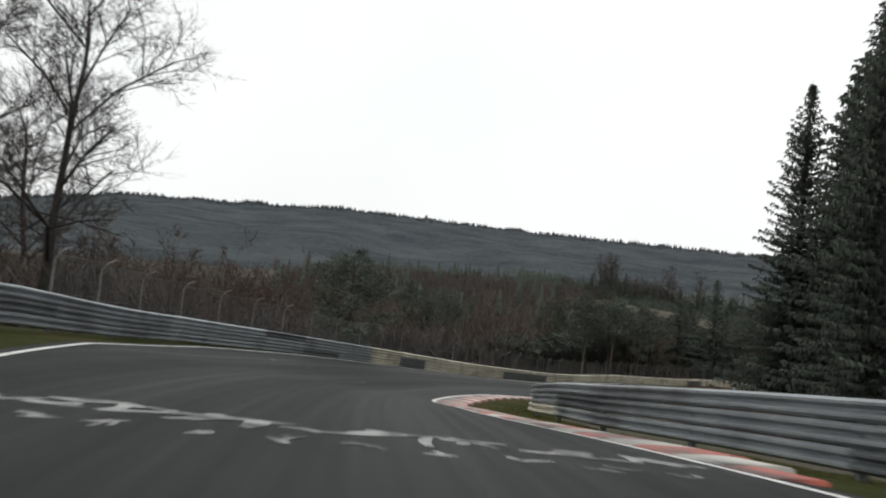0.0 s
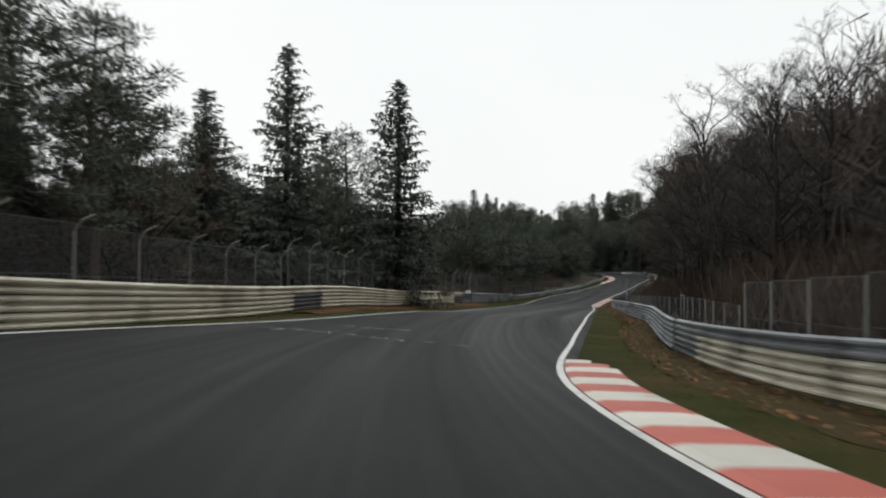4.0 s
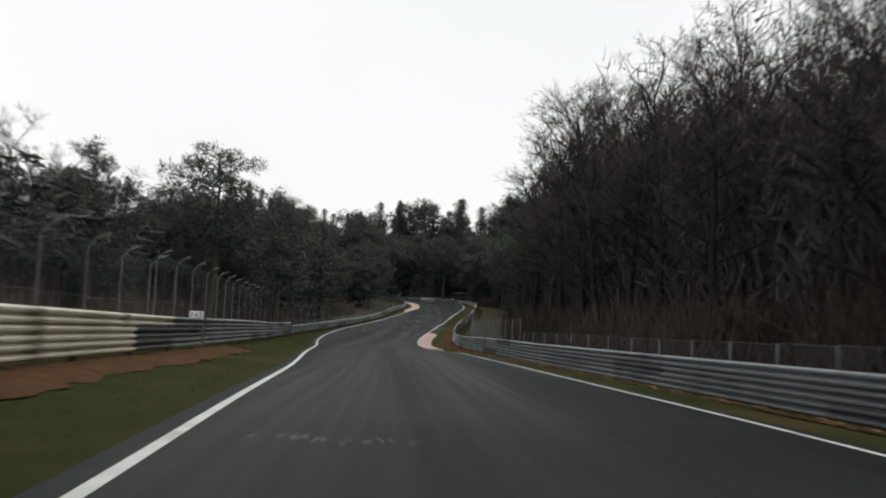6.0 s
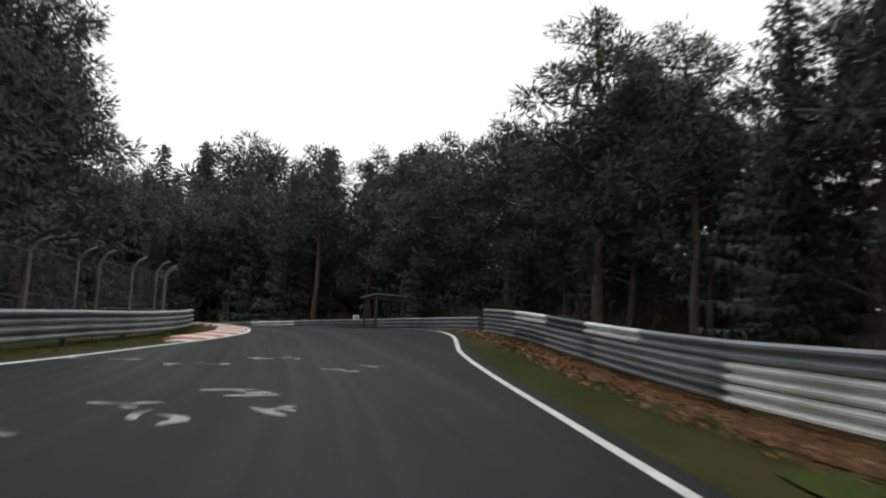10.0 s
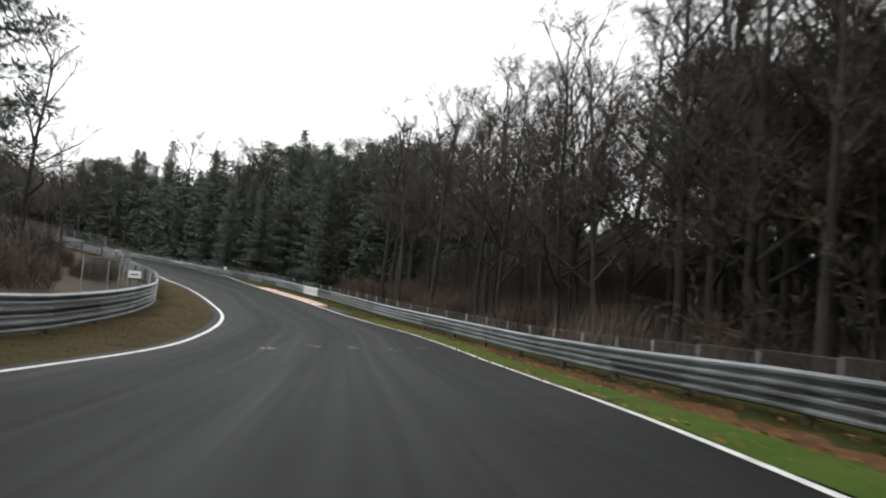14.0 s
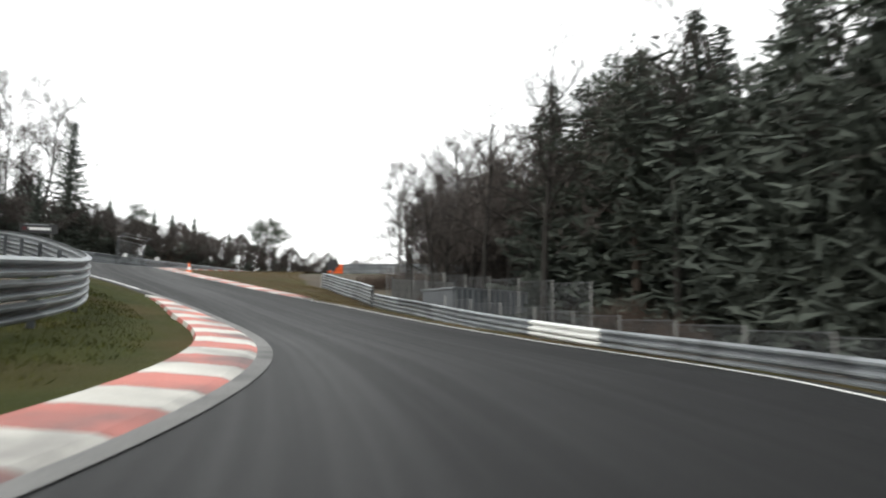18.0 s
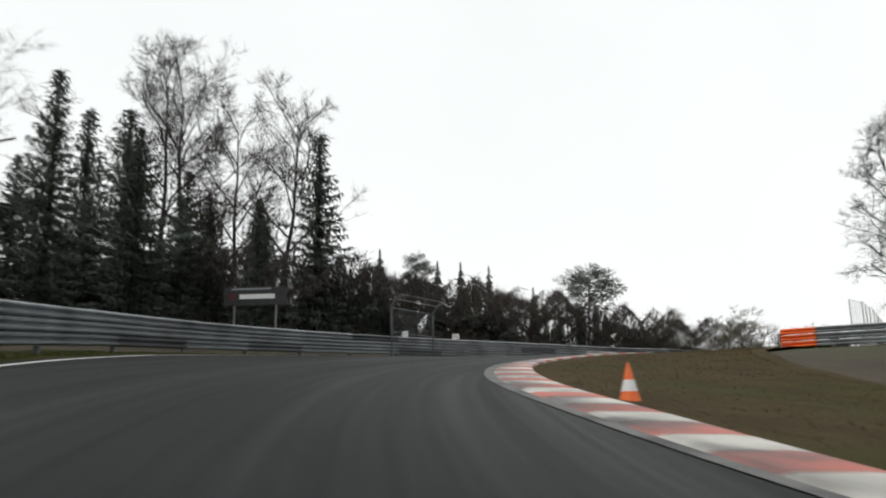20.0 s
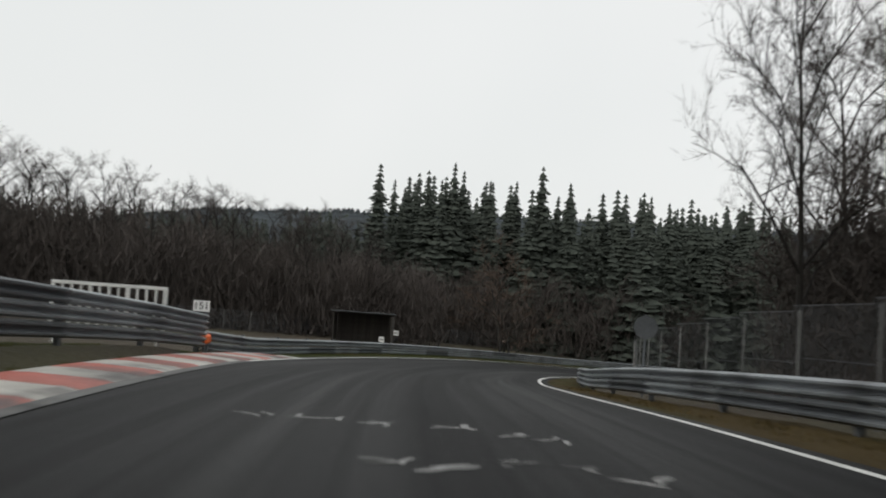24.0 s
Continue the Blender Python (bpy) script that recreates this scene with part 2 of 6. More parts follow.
ORANGE = surface("orange_paint", (0.78, 0.13, 0.02), (0.92, 0.2, 0.04), 0.8, 25, 0.5, vary=0.06)
FENCE = surface("fence_wire", (0.09, 0.095, 0.10), (0.14, 0.147, 0.155), 3, 30, 0.6, 0.3, 0.0)
POST = surface("fence_post", (0.12, 0.12, 0.115), (0.21, 0.21, 0.2), 3, 30, 0.7, 0.1, 0.1, vary=0.2)
BARK = surface("grey_bark", (0.020, 0.019, 0.017), (0.048, 0.044, 0.040), 2.0, 14, 0.9, bump=1.0, dist=0.04, vary=0.25, spec=0.2)
TWIG = surface("bare_twigs", (0.052, 0.045, 0.041), (0.098, 0.086, 0.079), 1.0, 8, 0.9, bump=0.0, vary=0.3, spec=0.15)
PINE_BARK = surface("pine_bark", (0.034, 0.026, 0.02), (0.07, 0.052, 0.04), 2.0, 14, 0.9, bump=1.0, dist=0.04, vary=0.2)
SPRUCE = surface("spruce_needles", (0.052, 0.062, 0.054), (0.094, 0.108, 0.090), 1.2, 10, 0.9, bump=0.0, vary=0.25, spec=0.15)
PINE = surface("pine_needles", (0.060, 0.070, 0.058), (0.100, 0.114, 0.094), 1.2, 10, 0.9, bump=0.0, vary=0.25, spec=0.15)
BRUSH = surface("brown_brush", (0.058, 0.043, 0.035), (0.11, 0.084, 0.068), 0.5, 6, 0.95, bump=0.0, vary=0.3, spec=0.1)
BUD = surface("budding_twigs", (0.10, 0.095, 0.065), (0.18, 0.165, 0.115), 1.0, 8, 0.9, bump=0.0, vary=0.2)
# woods far off: aerial haze is painted in as a pale blue-grey base colour
HAZED_WOOD = surface("hazed_distant_woods", (0.040, 0.048, 0.054), (0.092, 0.101, 0.107), 0.006, 0.07, 1.0, bump=0.0, spec=0.0)
WHITE = surface("sign_white", (0.74, 0.75, 0.74), (0.82, 0.82, 0.81), 4, 30, 0.5, bump=0.0)
BLACK = surface("sign_black", (0.015, 0.015, 0.016), (0.03, 0.03, 0.032), 4, 30, 0.5, bump=0.0)
BLUE = surface("sign_blue", (0.04, 0.16, 0.42), (0.05, 0.2, 0.5), 4, 30, 0.5, bump=0.0)
YELLOW = surface("sign_yellow", (0.62, 0.45, 0.04), (0.7, 0.52, 0.06), 4, 30, 0.5, bump=0.0)
RED = surface("sign_red", (0.07, 0.008, 0.012), (0.10, 0.012, 0.016), 4, 30, 0.5, bump=0.0)
TIMBER = surface("dark_timber", (0.03, 0.027, 0.023), (0.06, 0.052, 0.044), 3, 30, 0.85, vary=0.2)

# ---- the plan: the driven line, one station about every 10 m ----
ROAD_X = [63, 61.91, 61.28, 61.36, 63.46, 66.74, 71.02, 76.22, 82.16, 89.09, 96.86, 105.41, 114.74, 124.6,
    134.39, 144, 153.56, 163.29, 173.41, 183.63, 193.61, 202.79, 210.84, 218.03, 223.9, 228.37, 231.38, 233.13,
    233.9, 233.93, 233.66, 233.2, 230.79, 228.44, 225.13, 220.56, 214.98, 207.43, 198.98, 189.96, 180.69, 171.64,
    163.11, 155.81, 149.87, 145.41, 141.27, 137.63, 133.97, 131.64, 129.77, 128.52, 128.05, 128.52, 130.08, 132.86,
    136.95, 142.24, 148.6]
ROAD_Y = [31.32, 40.17, 49.5, 59.48, 70.07, 80.95, 91.91, 102.67, 113.11, 122.98, 132.09, 140.48, 148.34, 155.82,
    163.14, 170.44, 177.61, 184.54, 191.12, 197.24, 202.79, 207.88, 213.06, 218.24, 224.67, 232.43, 241.41, 251.36,
    261.95, 272.66, 283.39, 294.17, 304.72, 314.66, 323.83, 332.31, 340.05, 345.89, 350.23, 353.34, 356.01, 359.6,
    364.67, 371.57, 379.67, 388.75, 398.41, 408.22, 417.81, 426.5, 435.3, 444.21, 453.2, 462.19, 471.05, 479.61,
    487.63, 494.91, 501.27]
ROAD_Z = [23.70, 23.19, 22.20, 20.92, 19.93, 18.84, 17.69, 16.58, 15.53, 15.13, 14.84, 14.68, 14.17, 13.76,
    13.33, 12.97, 12.58, 12.10, 11.82, 11.99, 12.60, 13.40, 14.29, 15.16, 15.81, 16.28, 16.21, 15.83,
    15.36, 14.90, 14.54, 14.58, 14.79, 15.14, 15.46, 15.97, 16.52, 17.38, 18.31, 19.68, 21.05, 22.33,
    23.30, 24.14, 24.93, 25.37, 25.58, 25.68, 25.42, 25.00, 24.36, 23.56, 22.81, 22.08, 21.34, 20.59,
    19.83, 19.16, 18.58]
BANK = [3.19, -0.43, -3.70, -5.13, -4.59, -3.92, -3.26, -3.34, -4.16, -4.85, -3.68, -2.26, -1.40, -0.81,
    -0.44, -0.45, -0.85, -2.32, -4.45, -5.26, -3.74, -1.60, 0.54, 2.65, 2.34, 1.05, 0.19, -0.09,
    0.09, 0.09, -0.20, -1.44, -1.59, -2.27, -2.49, -2.00, -1.49, -1.53, -2.22, -3.25, -3.77, -4.30,
    -4.57, -3.64, -1.91, -0.64, 0.68, 1.03, 1.13, -0.03, -1.07, -1.61, -1.63, -1.73, -2.01, -1.91,
    -1.87, -1.90, -1.96]
LINE_R = [5.55, 3.97, 2.32, 1.18, 1.29, 2.20, 2.92, 3.23, 2.84, 2.95, 4.70, 5.89, 6.00, 5.69,
    5.26, 4.72, 4.29, 3.35, 1.66, 1.11, 1.51, 2.34, 3.69, 5.86, 7.19, 6.57, 5.07, 3.75,
    3.69, 4.50, 4.70, 3.80, 2.76, 1.89, 2.03, 3.16, 5.61, 7.51, 7.70, 6.79, 5.11, 3.29,
    2.06, 1.40, 2.35, 3.92, 4.77, 4.98, 5.00, 4.71, 4.42, 4.42, 4.42, 4.48, 4.50, 4.51,
    4.51, 4.50, 4.50]
LINE_L = [-3.15, -5.14, -6.97, -8.05, -7.52, -6.50, -5.72, -5.69, -6.44, -6.20, -4.18, -2.34, -2.21, -2.79,
    -3.40, -4.12, -4.71, -6.03, -7.15, -7.27, -6.52, -5.59, -3.92, -1.62, -0.56, -1.49, -3.46, -5.02,
    -5.43, -4.71, -4.26, -4.61, -4.76, -5.81, -6.36, -5.10, -2.42, -0.18, -0.03, -1.17, -3.26, -5.36,
    -7.04, -7.48, -6.52, -5.07, -3.88, -3.37, -3.15, -3.40, -3.80, -4.10, -4.18, -4.14, -4.12, -4.10,
    -4.10, -4.10, -4.10]

RAIL_R = [7.36, 6.55, 5.16, 4.63, 4.58, 4.90, 5.62, 6.67, 6.99, 6.79, 7.90, 8.96, 9.42, 8.36,
    7.80, 6.96, 6.35, 5.71, 5.10, 4.64, 4.65, 5.41, 6.71, 7.74, 8.68, 7.99, 6.73, 6.53,
    6.60, 6.58, 6.58, 5.45, 4.79, 4.67, 5.08, 6.02, 7.26, 8.39, 9.16, 10.31, 12.16, 13.02,
    12.65, 10.02, 8.25, 9.27, 8.30, 6.59, 7.06, 6.59, 5.90, 5.68, 5.71, 5.90, 5.99, 6.00,
    5.99, 5.99, 5.99]
RAIL_L = [-10.53, -9.72, -9.17, -9.06, -8.31, -7.31, -6.66, -6.81, -7.22, -6.96, -5.80, -5.70, -6.05, -6.60,
    -7.14, -7.24, -7.88, -8.69, -8.67, -7.95, -7.13, -6.68, -5.58, -3.84, -2.72, -3.64, -5.95, -7.76,
    -8.23, -8.06, -7.78, -7.73, -7.53, -8.07, -8.70, -7.64, -5.28, -3.70, -2.94, -3.59, -4.57, -6.65,
    -8.73, -9.04, -8.42, -7.69, -6.94, -6.23, -5.82, -6.07, -6.07, -5.78, -5.79, -5.92, -5.99, -6.01,
    -6.01, -6.01, -6.00]
# the ground at the rails, above or below the road's plane
LIFT_R = [-0.07, -0.08, 0.09, 0.26, 0.15, 0.01, 0.01, 0.18, 0.25, 0.09, -0.11, -0.18, -0.18, -0.13,
    -0.14, -0.13, 0.01, 0.21, 0.40, 0.36, 0.20, 0.01, -0.04, -0.13, -0.21, -0.25, -0.18, -0.08,
    0.04, 0.18, 0.19, 0.17, 0.15, 0.07, 0.07, 0.01, -0.21, -0.33, -0.27, -0.23, -0.19, -0.14,
    -0.11, 0.02, 0.06, 0.06, 0.07, 0.02, 0.02, -0.00, 0.01, -0.06, -0.05, -0.02, 0.00, 0.02,
    0.02, 0.02, 0.01]
LIFT_L = [0.02, 0.02, 0.00, -0.09, -0.15, -0.14, -0.14, -0.16, -0.19, -0.18, -0.09, 0.01, 0.10, 0.21,
    0.25, 0.27, 0.20, 0.12, 0.10, 0.07, 0.03, 0.00, 0.05, 0.01, -0.05, -0.07, -0.08, -0.08,
    -0.09, -0.08, -0.05, -0.04, -0.08, -0.10, -0.06, 0.01, 0.02, 0.08, 0.13, 0.17, 0.15, 0.08,
    0.02, -0.03, -0.04, 0.06, 0.25, 0.48, 0.51, 0.39, 0.17, -0.11, -0.03, 0.01, 0.01, 0.01,
    0.00, 0.00, -0.00]
# how steeply the land rises or falls beyond the rails
RISE_R = [-0.02, -0.02, -0.02, -0.02, -0.02, -0.02, 0.0, 0.02, 0.05, 0.08, 0.1, 0.1, 0.1, 0.1,
    0.1, 0.1, 0.12, 0.12, 0.1, 0.08, 0.05, 0.02, 0.0, 0.0, -0.05, -0.1, -0.15, -0.18,
    -0.18, -0.18, -0.18, -0.18, -0.15, -0.12, -0.1, -0.08, -0.06, -0.05, -0.04, -0.04, -0.04, -0.03,
    -0.03, -0.02, -0.02, -0.02, -0.02, -0.02, -0.02, -0.02, -0.02, 0, 0, 0, 0, 0, 0, 0, 0]
RISE_L = [-0.12, -0.12, -0.12, -0.12, -0.14, -0.14, -0.12, -0.1, -0.1, -0.08, -0.06, -0.04, -0.02, 0.0,
    0.0, 0.0, 0.0, 0.0, 0.0, 0.0, 0.0, 0.02, 0.02, 0.02, 0.05, 0.1, 0.15, 0.18,
    0.2, 0.2, 0.18, 0.15, 0.12, 0.1, 0.08, 0.06, 0.05, 0.05, 0.08, 0.1, 0.12, 0.14,
    0.14, 0.14, 0.13, 0.12, 0.1, 0.06, 0.02, 0.0, 0.0, 0.0, 0, 0, 0, 0, 0, 0, 0]
# how high the woods stand beyond the rails
CANOPY_R = [14, 14, 14, 16, 18, 20, 20, 16, 11, 9.5, 10, 11.5, 13, 13.5, 15, 16.5, 18, 19, 20.5, 20,
    18.5, 15, 12, 12, 13.5, 14, 14.5, 16.5, 18, 20, 21, 21, 20, 19.5, 19, 18, 16, 15.5, 15, 11, 8,
    5, 5, 6, 8, 12.5, 13.5, 13.5, 13.5, 13, 13, 12, 12, 12, 12, 12, 12, 12, 12]
CANOPY_L = [8, 8, 8, 8, 8, 8, 9, 9, 9, 10, 11, 12.5, 13, 13, 12, 10, 10, 11, 12.5, 12.5,
    13, 12, 12, 13, 14.5, 15.5, 16.5, 17.5, 18, 17.5, 15, 12, 11, 10, 10, 10, 10, 10, 10, 10, 10,
    10, 10, 9, 8, 8, 8, 8, 8, 8, 8, 8, 8, 8, 8, 8, 8, 8, 8]
COUNT = len(ROAD_X)


def glide(values, q):
    """A smooth curve through values at whole stations, read at the stations q; straight past the ends."""
    v = np.asarray(values, float)
    q = np.asarray(q, float)
    i = np.clip(np.floor(q).astype(int), 0, COUNT - 2)
    t = np.clip(q - i, 0, 1)
    slope = np.gradient(v)
    a, b, m, n = v[i], v[i + 1], slope[i], slope[i + 1]
    out = (2 * t**3 - 3 * t**2 + 1) * a + (t**3 - 2 * t**2 + t) * m + (-2 * t**3 + 3 * t**2) * b + (t**3 - t**2) * n
    out = out + np.where(q < 0, q * (v[1] - v[0]), 0) + np.where(q > COUNT - 1, (q - COUNT + 1) * (v[-1] - v[-2]), 0)
    return out


def flat(values, q):
    return np.interp(q, np.arange(COUNT), values)


def frame_at(q):
    """Places on the driven line, the way to the right across the road, and the road's upward normal."""
    q = np.atleast_1d(np.asarray(q, float))
    c = np.stack([glide(ROAD_X, q), glide(ROAD_Y, q), glide(ROAD_Z, q)], 1)
    e = 0.05
    t = np.stack([glide(v, q + e) - glide(v, q - e) for v in (ROAD_X, ROAD_Y, ROAD_Z)], 1)
    t /= np.linalg.norm(t, axis=1, keepdims=True)
    side = np.stack([t[:, 1], -t[:, 0], 0 * t[:, 0]], 1)
    side /= np.linalg.norm(side, axis=1, keepdims=True)
    up = np.cross(side, t)
    b = np.radians(flat(BANK, q))[:, None]
    right = side * np.cos(b) + up * np.sin(b)
    return c, right, np.cross(right, t), t


def at(q, u, h=0.0):
    """World places at station q, u metres to the right, h above the road's plane."""
    c, r, n, _ = frame_at(q)
    return c + r * np.reshape(u, (-1, 1)) + n * np.reshape(h, (-1, 1))


def way(q):
    """The heading of the road at station q, in radians about z from +y."""
    t = frame_at(q)[3][0]
    return math.atan2(-t[0], t[1])


def canopy(q, u):
    """The height of the wood's crowns at station q, u metres from the driven line."""
    u = np.asarray(u, float)
    return np.where(u > 0, flat(CANOPY_R, q), flat(CANOPY_L, q)) * (1 + 0.012 * (np.abs(u) - 17))


SPINE_Q = np.arange(-4, COUNT + 3, 0.25)
SPINE, SPINE_R, SPINE_N, _ = frame_at(SPINE_Q)
LIM_R, LIM_L = flat(RAIL_R, SPINE_Q) + 0.8, -flat(RAIL_L, SPINE_Q) + 0.8
TOP_R, TOP_L = flat(LIFT_R, SPINE_Q), flat(LIFT_L, SPINE_Q)
UP_R, UP_L = flat(RISE_R, SPINE_Q), flat(RISE_L, SPINE_Q)


def land(x, y):
    """The ground's height away from the road."""
    x, y = np.atleast_1d(np.asarray(x, float)), np.atleast_1d(np.asarray(y, float))
    dx, dy = x[:, None] - SPINE[None, :, 0], y[:, None] - SPINE[None, :, 1]
    d2 = dx**2 + dy**2
    w = 1 / (d2 + 3) ** 4
    w /= w.sum(1, keepdims=True)
    u = dx * SPINE_R[None, :, 0] + dy * SPINE_R[None, :, 1]
    near = np.clip(u, -LIM_L, LIM_R)
    tilt = SPINE_R[None, :, 2] / np.hypot(SPINE_R[:, 0], SPINE_R[:, 1])[None]
    edge = np.where(u > 0, TOP_R[None] * np.clip((u / LIM_R - 0.6) / 0.4, 0, 1), TOP_L[None] * np.clip((-u / LIM_L - 0.6) / 0.4, 0, 1))
    z = (w * (SPINE[None, :, 2] + near * tilt + edge)).sum(1)
    k = d2.argmin(1)
    rows_ = np.arange(len(x))
    uu = u[rows_, k]
    d = np.sqrt(d2[rows_, k])
    lim = np.where(uu > 0, LIM_R[k], LIM_L[k])
    past = np.maximum(d - lim, 0)
    rise = (w * np.where(u > 0, UP_R[None], UP_L[None])).sum(1)
    far = np.clip((d - 150) / 400, 0, 1)
    z = z + rise * (25 * (1 - np.exp(-past / 25))) - 0.14 * np.exp(-past / 1.5)
    return z * (1 - far) + 14 * far


# ---- building helpers ----
def mesh_of(name, verts, faces, material, smooth=False, mats=None):
    me = bpy.data.meshes.new(name)
    me.from_pydata([tuple(map(float, v)) for v in verts], [], faces)
    for m in (material if isinstance(material, (list, tuple)) else [material]):
        me.materials.append(m)
    if mats is not None:
        me.polygons.foreach_set("material_index", mats)
    if smooth:
        me.polygons.foreach_set("use_smooth", [True] * len(faces))
    me.update()
    return me


def thing(name, label="", category="", group="", kind="", data=None, m=None):
    ob = tagged(new(name, data), label, category, group, kind)
    if m is not None:
        ob.matrix_world = m
    return ob


def piece(name, me, parent, label="", m=None):
    ob = new(name, me)
    ob.parent = parent
    if m is not None:
        ob.matrix_basis = m
    if label:
        tagged(ob, label)
    return ob


def ribbon(qs, us, hs):
    """A sheet: rows of stations qs, columns of offsets us and heights hs (each a list of arrays along qs)."""
    cols = [at(qs, u, h) for u, h in zip(us, hs)]
    n, k = len(qs), len(cols)
    verts = np.stack(cols, 1).reshape(-1, 3)
    faces = [(i * k + j, i * k + j + 1, (i + 1) * k + j + 1, (i + 1) * k + j) for i in range(n - 1) for j in range(k - 1)]
    return verts, faces


def box_data(name, sx, sy, sz, material, bevel=0.0, base=True):
    bm = bmesh.new()
    bmesh.ops.create_cube(bm, size=1.0)
    bmesh.ops.scale(bm, vec=(sx, sy, sz), verts=bm.verts)
    if base:
        bmesh.ops.translate(bm, vec=(0, 0, sz / 2), verts=bm.verts)
    if bevel:
        bmesh.ops.bevel(bm, geom=bm.edges[:], offset=bevel, segments=1, affect="EDGES")
    me = bpy.data.meshes.new(name)
    bm.to_mesh(me)
    bm.free()
    me.materials.append(material)
    return me


def tube(verts, faces, a, b, ra, rb, sides=5):
    """Adds a tapered limb from a to b to the lists."""
    a, b = Vector(a), Vector(b)
    d = b - a
    if d.length < 1e-6:
        return
    x = d.orthogonal().normalized()
    y = d.cross(x).normalized()
    k = len(verts)
    for c, r in ((a, ra), (b, rb)):
        for i in range(sides):
            s = 2 * math.pi * i / sides
            verts.append(c + x * (r * math.cos(s)) + y * (r * math.sin(s)))
    for i in range(sides):
        j = (i + 1) % sides
        faces.append((k + i, k + j, k + sides + j, k + sides + i))


# ---- the road ----
QS = np.arange(-3.5, COUNT + 1.5, 0.1)
u_r, u_l = glide(LINE_R, np.clip(QS, 0, COUNT - 1)), glide(LINE_L, np.clip(QS, 0, COUNT - 1))
rail_r, rail_l = flat(RAIL_R, QS), flat(RAIL_L, QS)
cols_u = [u_l - 0.35 + (u_r - u_l + 0.7) * k / 8 for k in range(9)]
v, f = ribbon(QS, cols_u, [np.zeros(len(QS))] * 9)
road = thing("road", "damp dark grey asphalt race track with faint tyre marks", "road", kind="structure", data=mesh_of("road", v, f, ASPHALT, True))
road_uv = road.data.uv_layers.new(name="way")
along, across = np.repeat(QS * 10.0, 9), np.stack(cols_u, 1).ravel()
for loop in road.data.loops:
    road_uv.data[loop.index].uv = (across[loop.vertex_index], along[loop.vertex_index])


def stripe(name, q0, q1, u_a, u_b, h, material, label, category, kind="structure", step=0.05):
    qs = np.arange(q0, q1 + 1e-6, step)
    a = u_a(qs) if callable(u_a) else np.full(len(qs), u_a)
    b = u_b(qs) if callable(u_b) else np.full(len(qs), u_b)
    vv, ff = ribbon(qs, [a, b], [np.full(len(qs), h)] * 2)
    return thing(name, label, category, kind=kind, data=mesh_of(name, vv, ff, material, True))


def right_line(q):
    return glide(LINE_R, np.clip(q, 0, COUNT - 1))


def left_line(q):
    return glide(LINE_L, np.clip(q, 0, COUNT - 1))


stripe("edge_line_right", -3.4, COUNT + 1, lambda q: right_line(q) - 0.07, lambda q: right_line(q) + 0.07, 0.006, PAINT, "white painted edge line, slightly worn", "road marking")
stripe("edge_line_left", -3.4, COUNT + 1, lambda q: left_line(q) - 0.07, lambda q: left_line(q) + 0.07, 0.006, PAINT, "white painted edge line, slightly worn", "road marking")


def verge(name, side, q0, q1, material, label, inner=0.35, outer=1.0):
    qs = np.arange(q0, q1 + 1e-6, 0.1)
    line = right_line(qs) if side > 0 else -left_line(qs)
    rail = flat(RAIL_R, qs) if side > 0 else -flat(RAIL_L, qs)
    top = flat(LIFT_R if side > 0 else LIFT_L, qs)
    a, b = line + inner, np.maximum(rail + outer, line + inner + 0.4)
    rng = np.random.RandomState(int(abs(q0) * 10) + 7)
    us, hs = [], []
    for k in range(7):
        s = k / 6
        us.append(side * (a + (b - a) * s))
        bumps = rng.uniform(-0.03, 0.03, len(qs)) * min(1, k)
        hs.append(-0.02 + np.clip((a + (b - a) * s - line - 1.65) / np.maximum(rail - line - 1.65, 0.4), 0, 1) * top + bumps * (0.3 if k == 1 else 1))
    if side < 0:
        us, hs = us[::-1], hs[::-1]
    vv, ff = ribbon(qs, us, hs)
    return thing(name, label, "verge", kind="structure", data=mesh_of(name, vv, ff, material, True))


verge("verge_right_1", 1, -3.4, 19, GRASS, "mossy green and brown grass verge")
verge("verge_right_2", 1, 19, 27, GRASS, "thin grass verge with fallen leaves")
verge("verge_right_3", 1, 27, 36.5, GRASS, "grass verge beside the track")
verge("verge_right_4", 1, 36.5, COUNT + 1, DRY, "worn brown and green grass verge")
verge("verge_left_1", -1, -3.4, 26, GRASS, "mossy green grass verge")
verge("verge_left_2", -1, 26, 36, DRY, "dry yellowish grass verge")
verge("verge_left_3", -1, 36, COUNT + 1, GRASS, "green and brown grass verge")


# ---- the land, one sheet to the horizon ----
def terrain():
    xs = np.concatenate([[-4500, -2500, -1500, -900, -600, -400, -280, -200, -150], np.arange(-110, 421, 4.0), [450, 500, 560, 650, 800, 1100, 1700, 2600, 4500]])
    ys = np.concatenate([[-4500, -2500, -1500, -900, -600, -400, -280, -200, -140, -100, -70], np.arange(-50, 641, 4.0), [680, 740, 820, 920, 1100, 1500, 2200, 3200, 4500]])
    gx, gy = np.meshgrid(xs, ys)
    x, y = gx.ravel(), gy.ravel()
    z = np.concatenate([land(x[i : i + 4000], y[i : i + 4000]) for i in range(0, len(x), 4000)])
    far = np.hypot(x - 150, y - 250) > 520
    z = np.where(far, 12.0, z)
    nx = len(xs)
    faces = [(j * nx + i, j * nx + i + 1, (j + 1) * nx + i + 1, (j + 1) * nx + i) for j in range(len(ys) - 1) for i in range(nx - 1)]
    return thing("ground", "brown forest floor and rough grass", "ground", kind="structure", data=mesh_of("ground", np.stack([x, y, z], 1), faces, EARTH, True))


terrain()


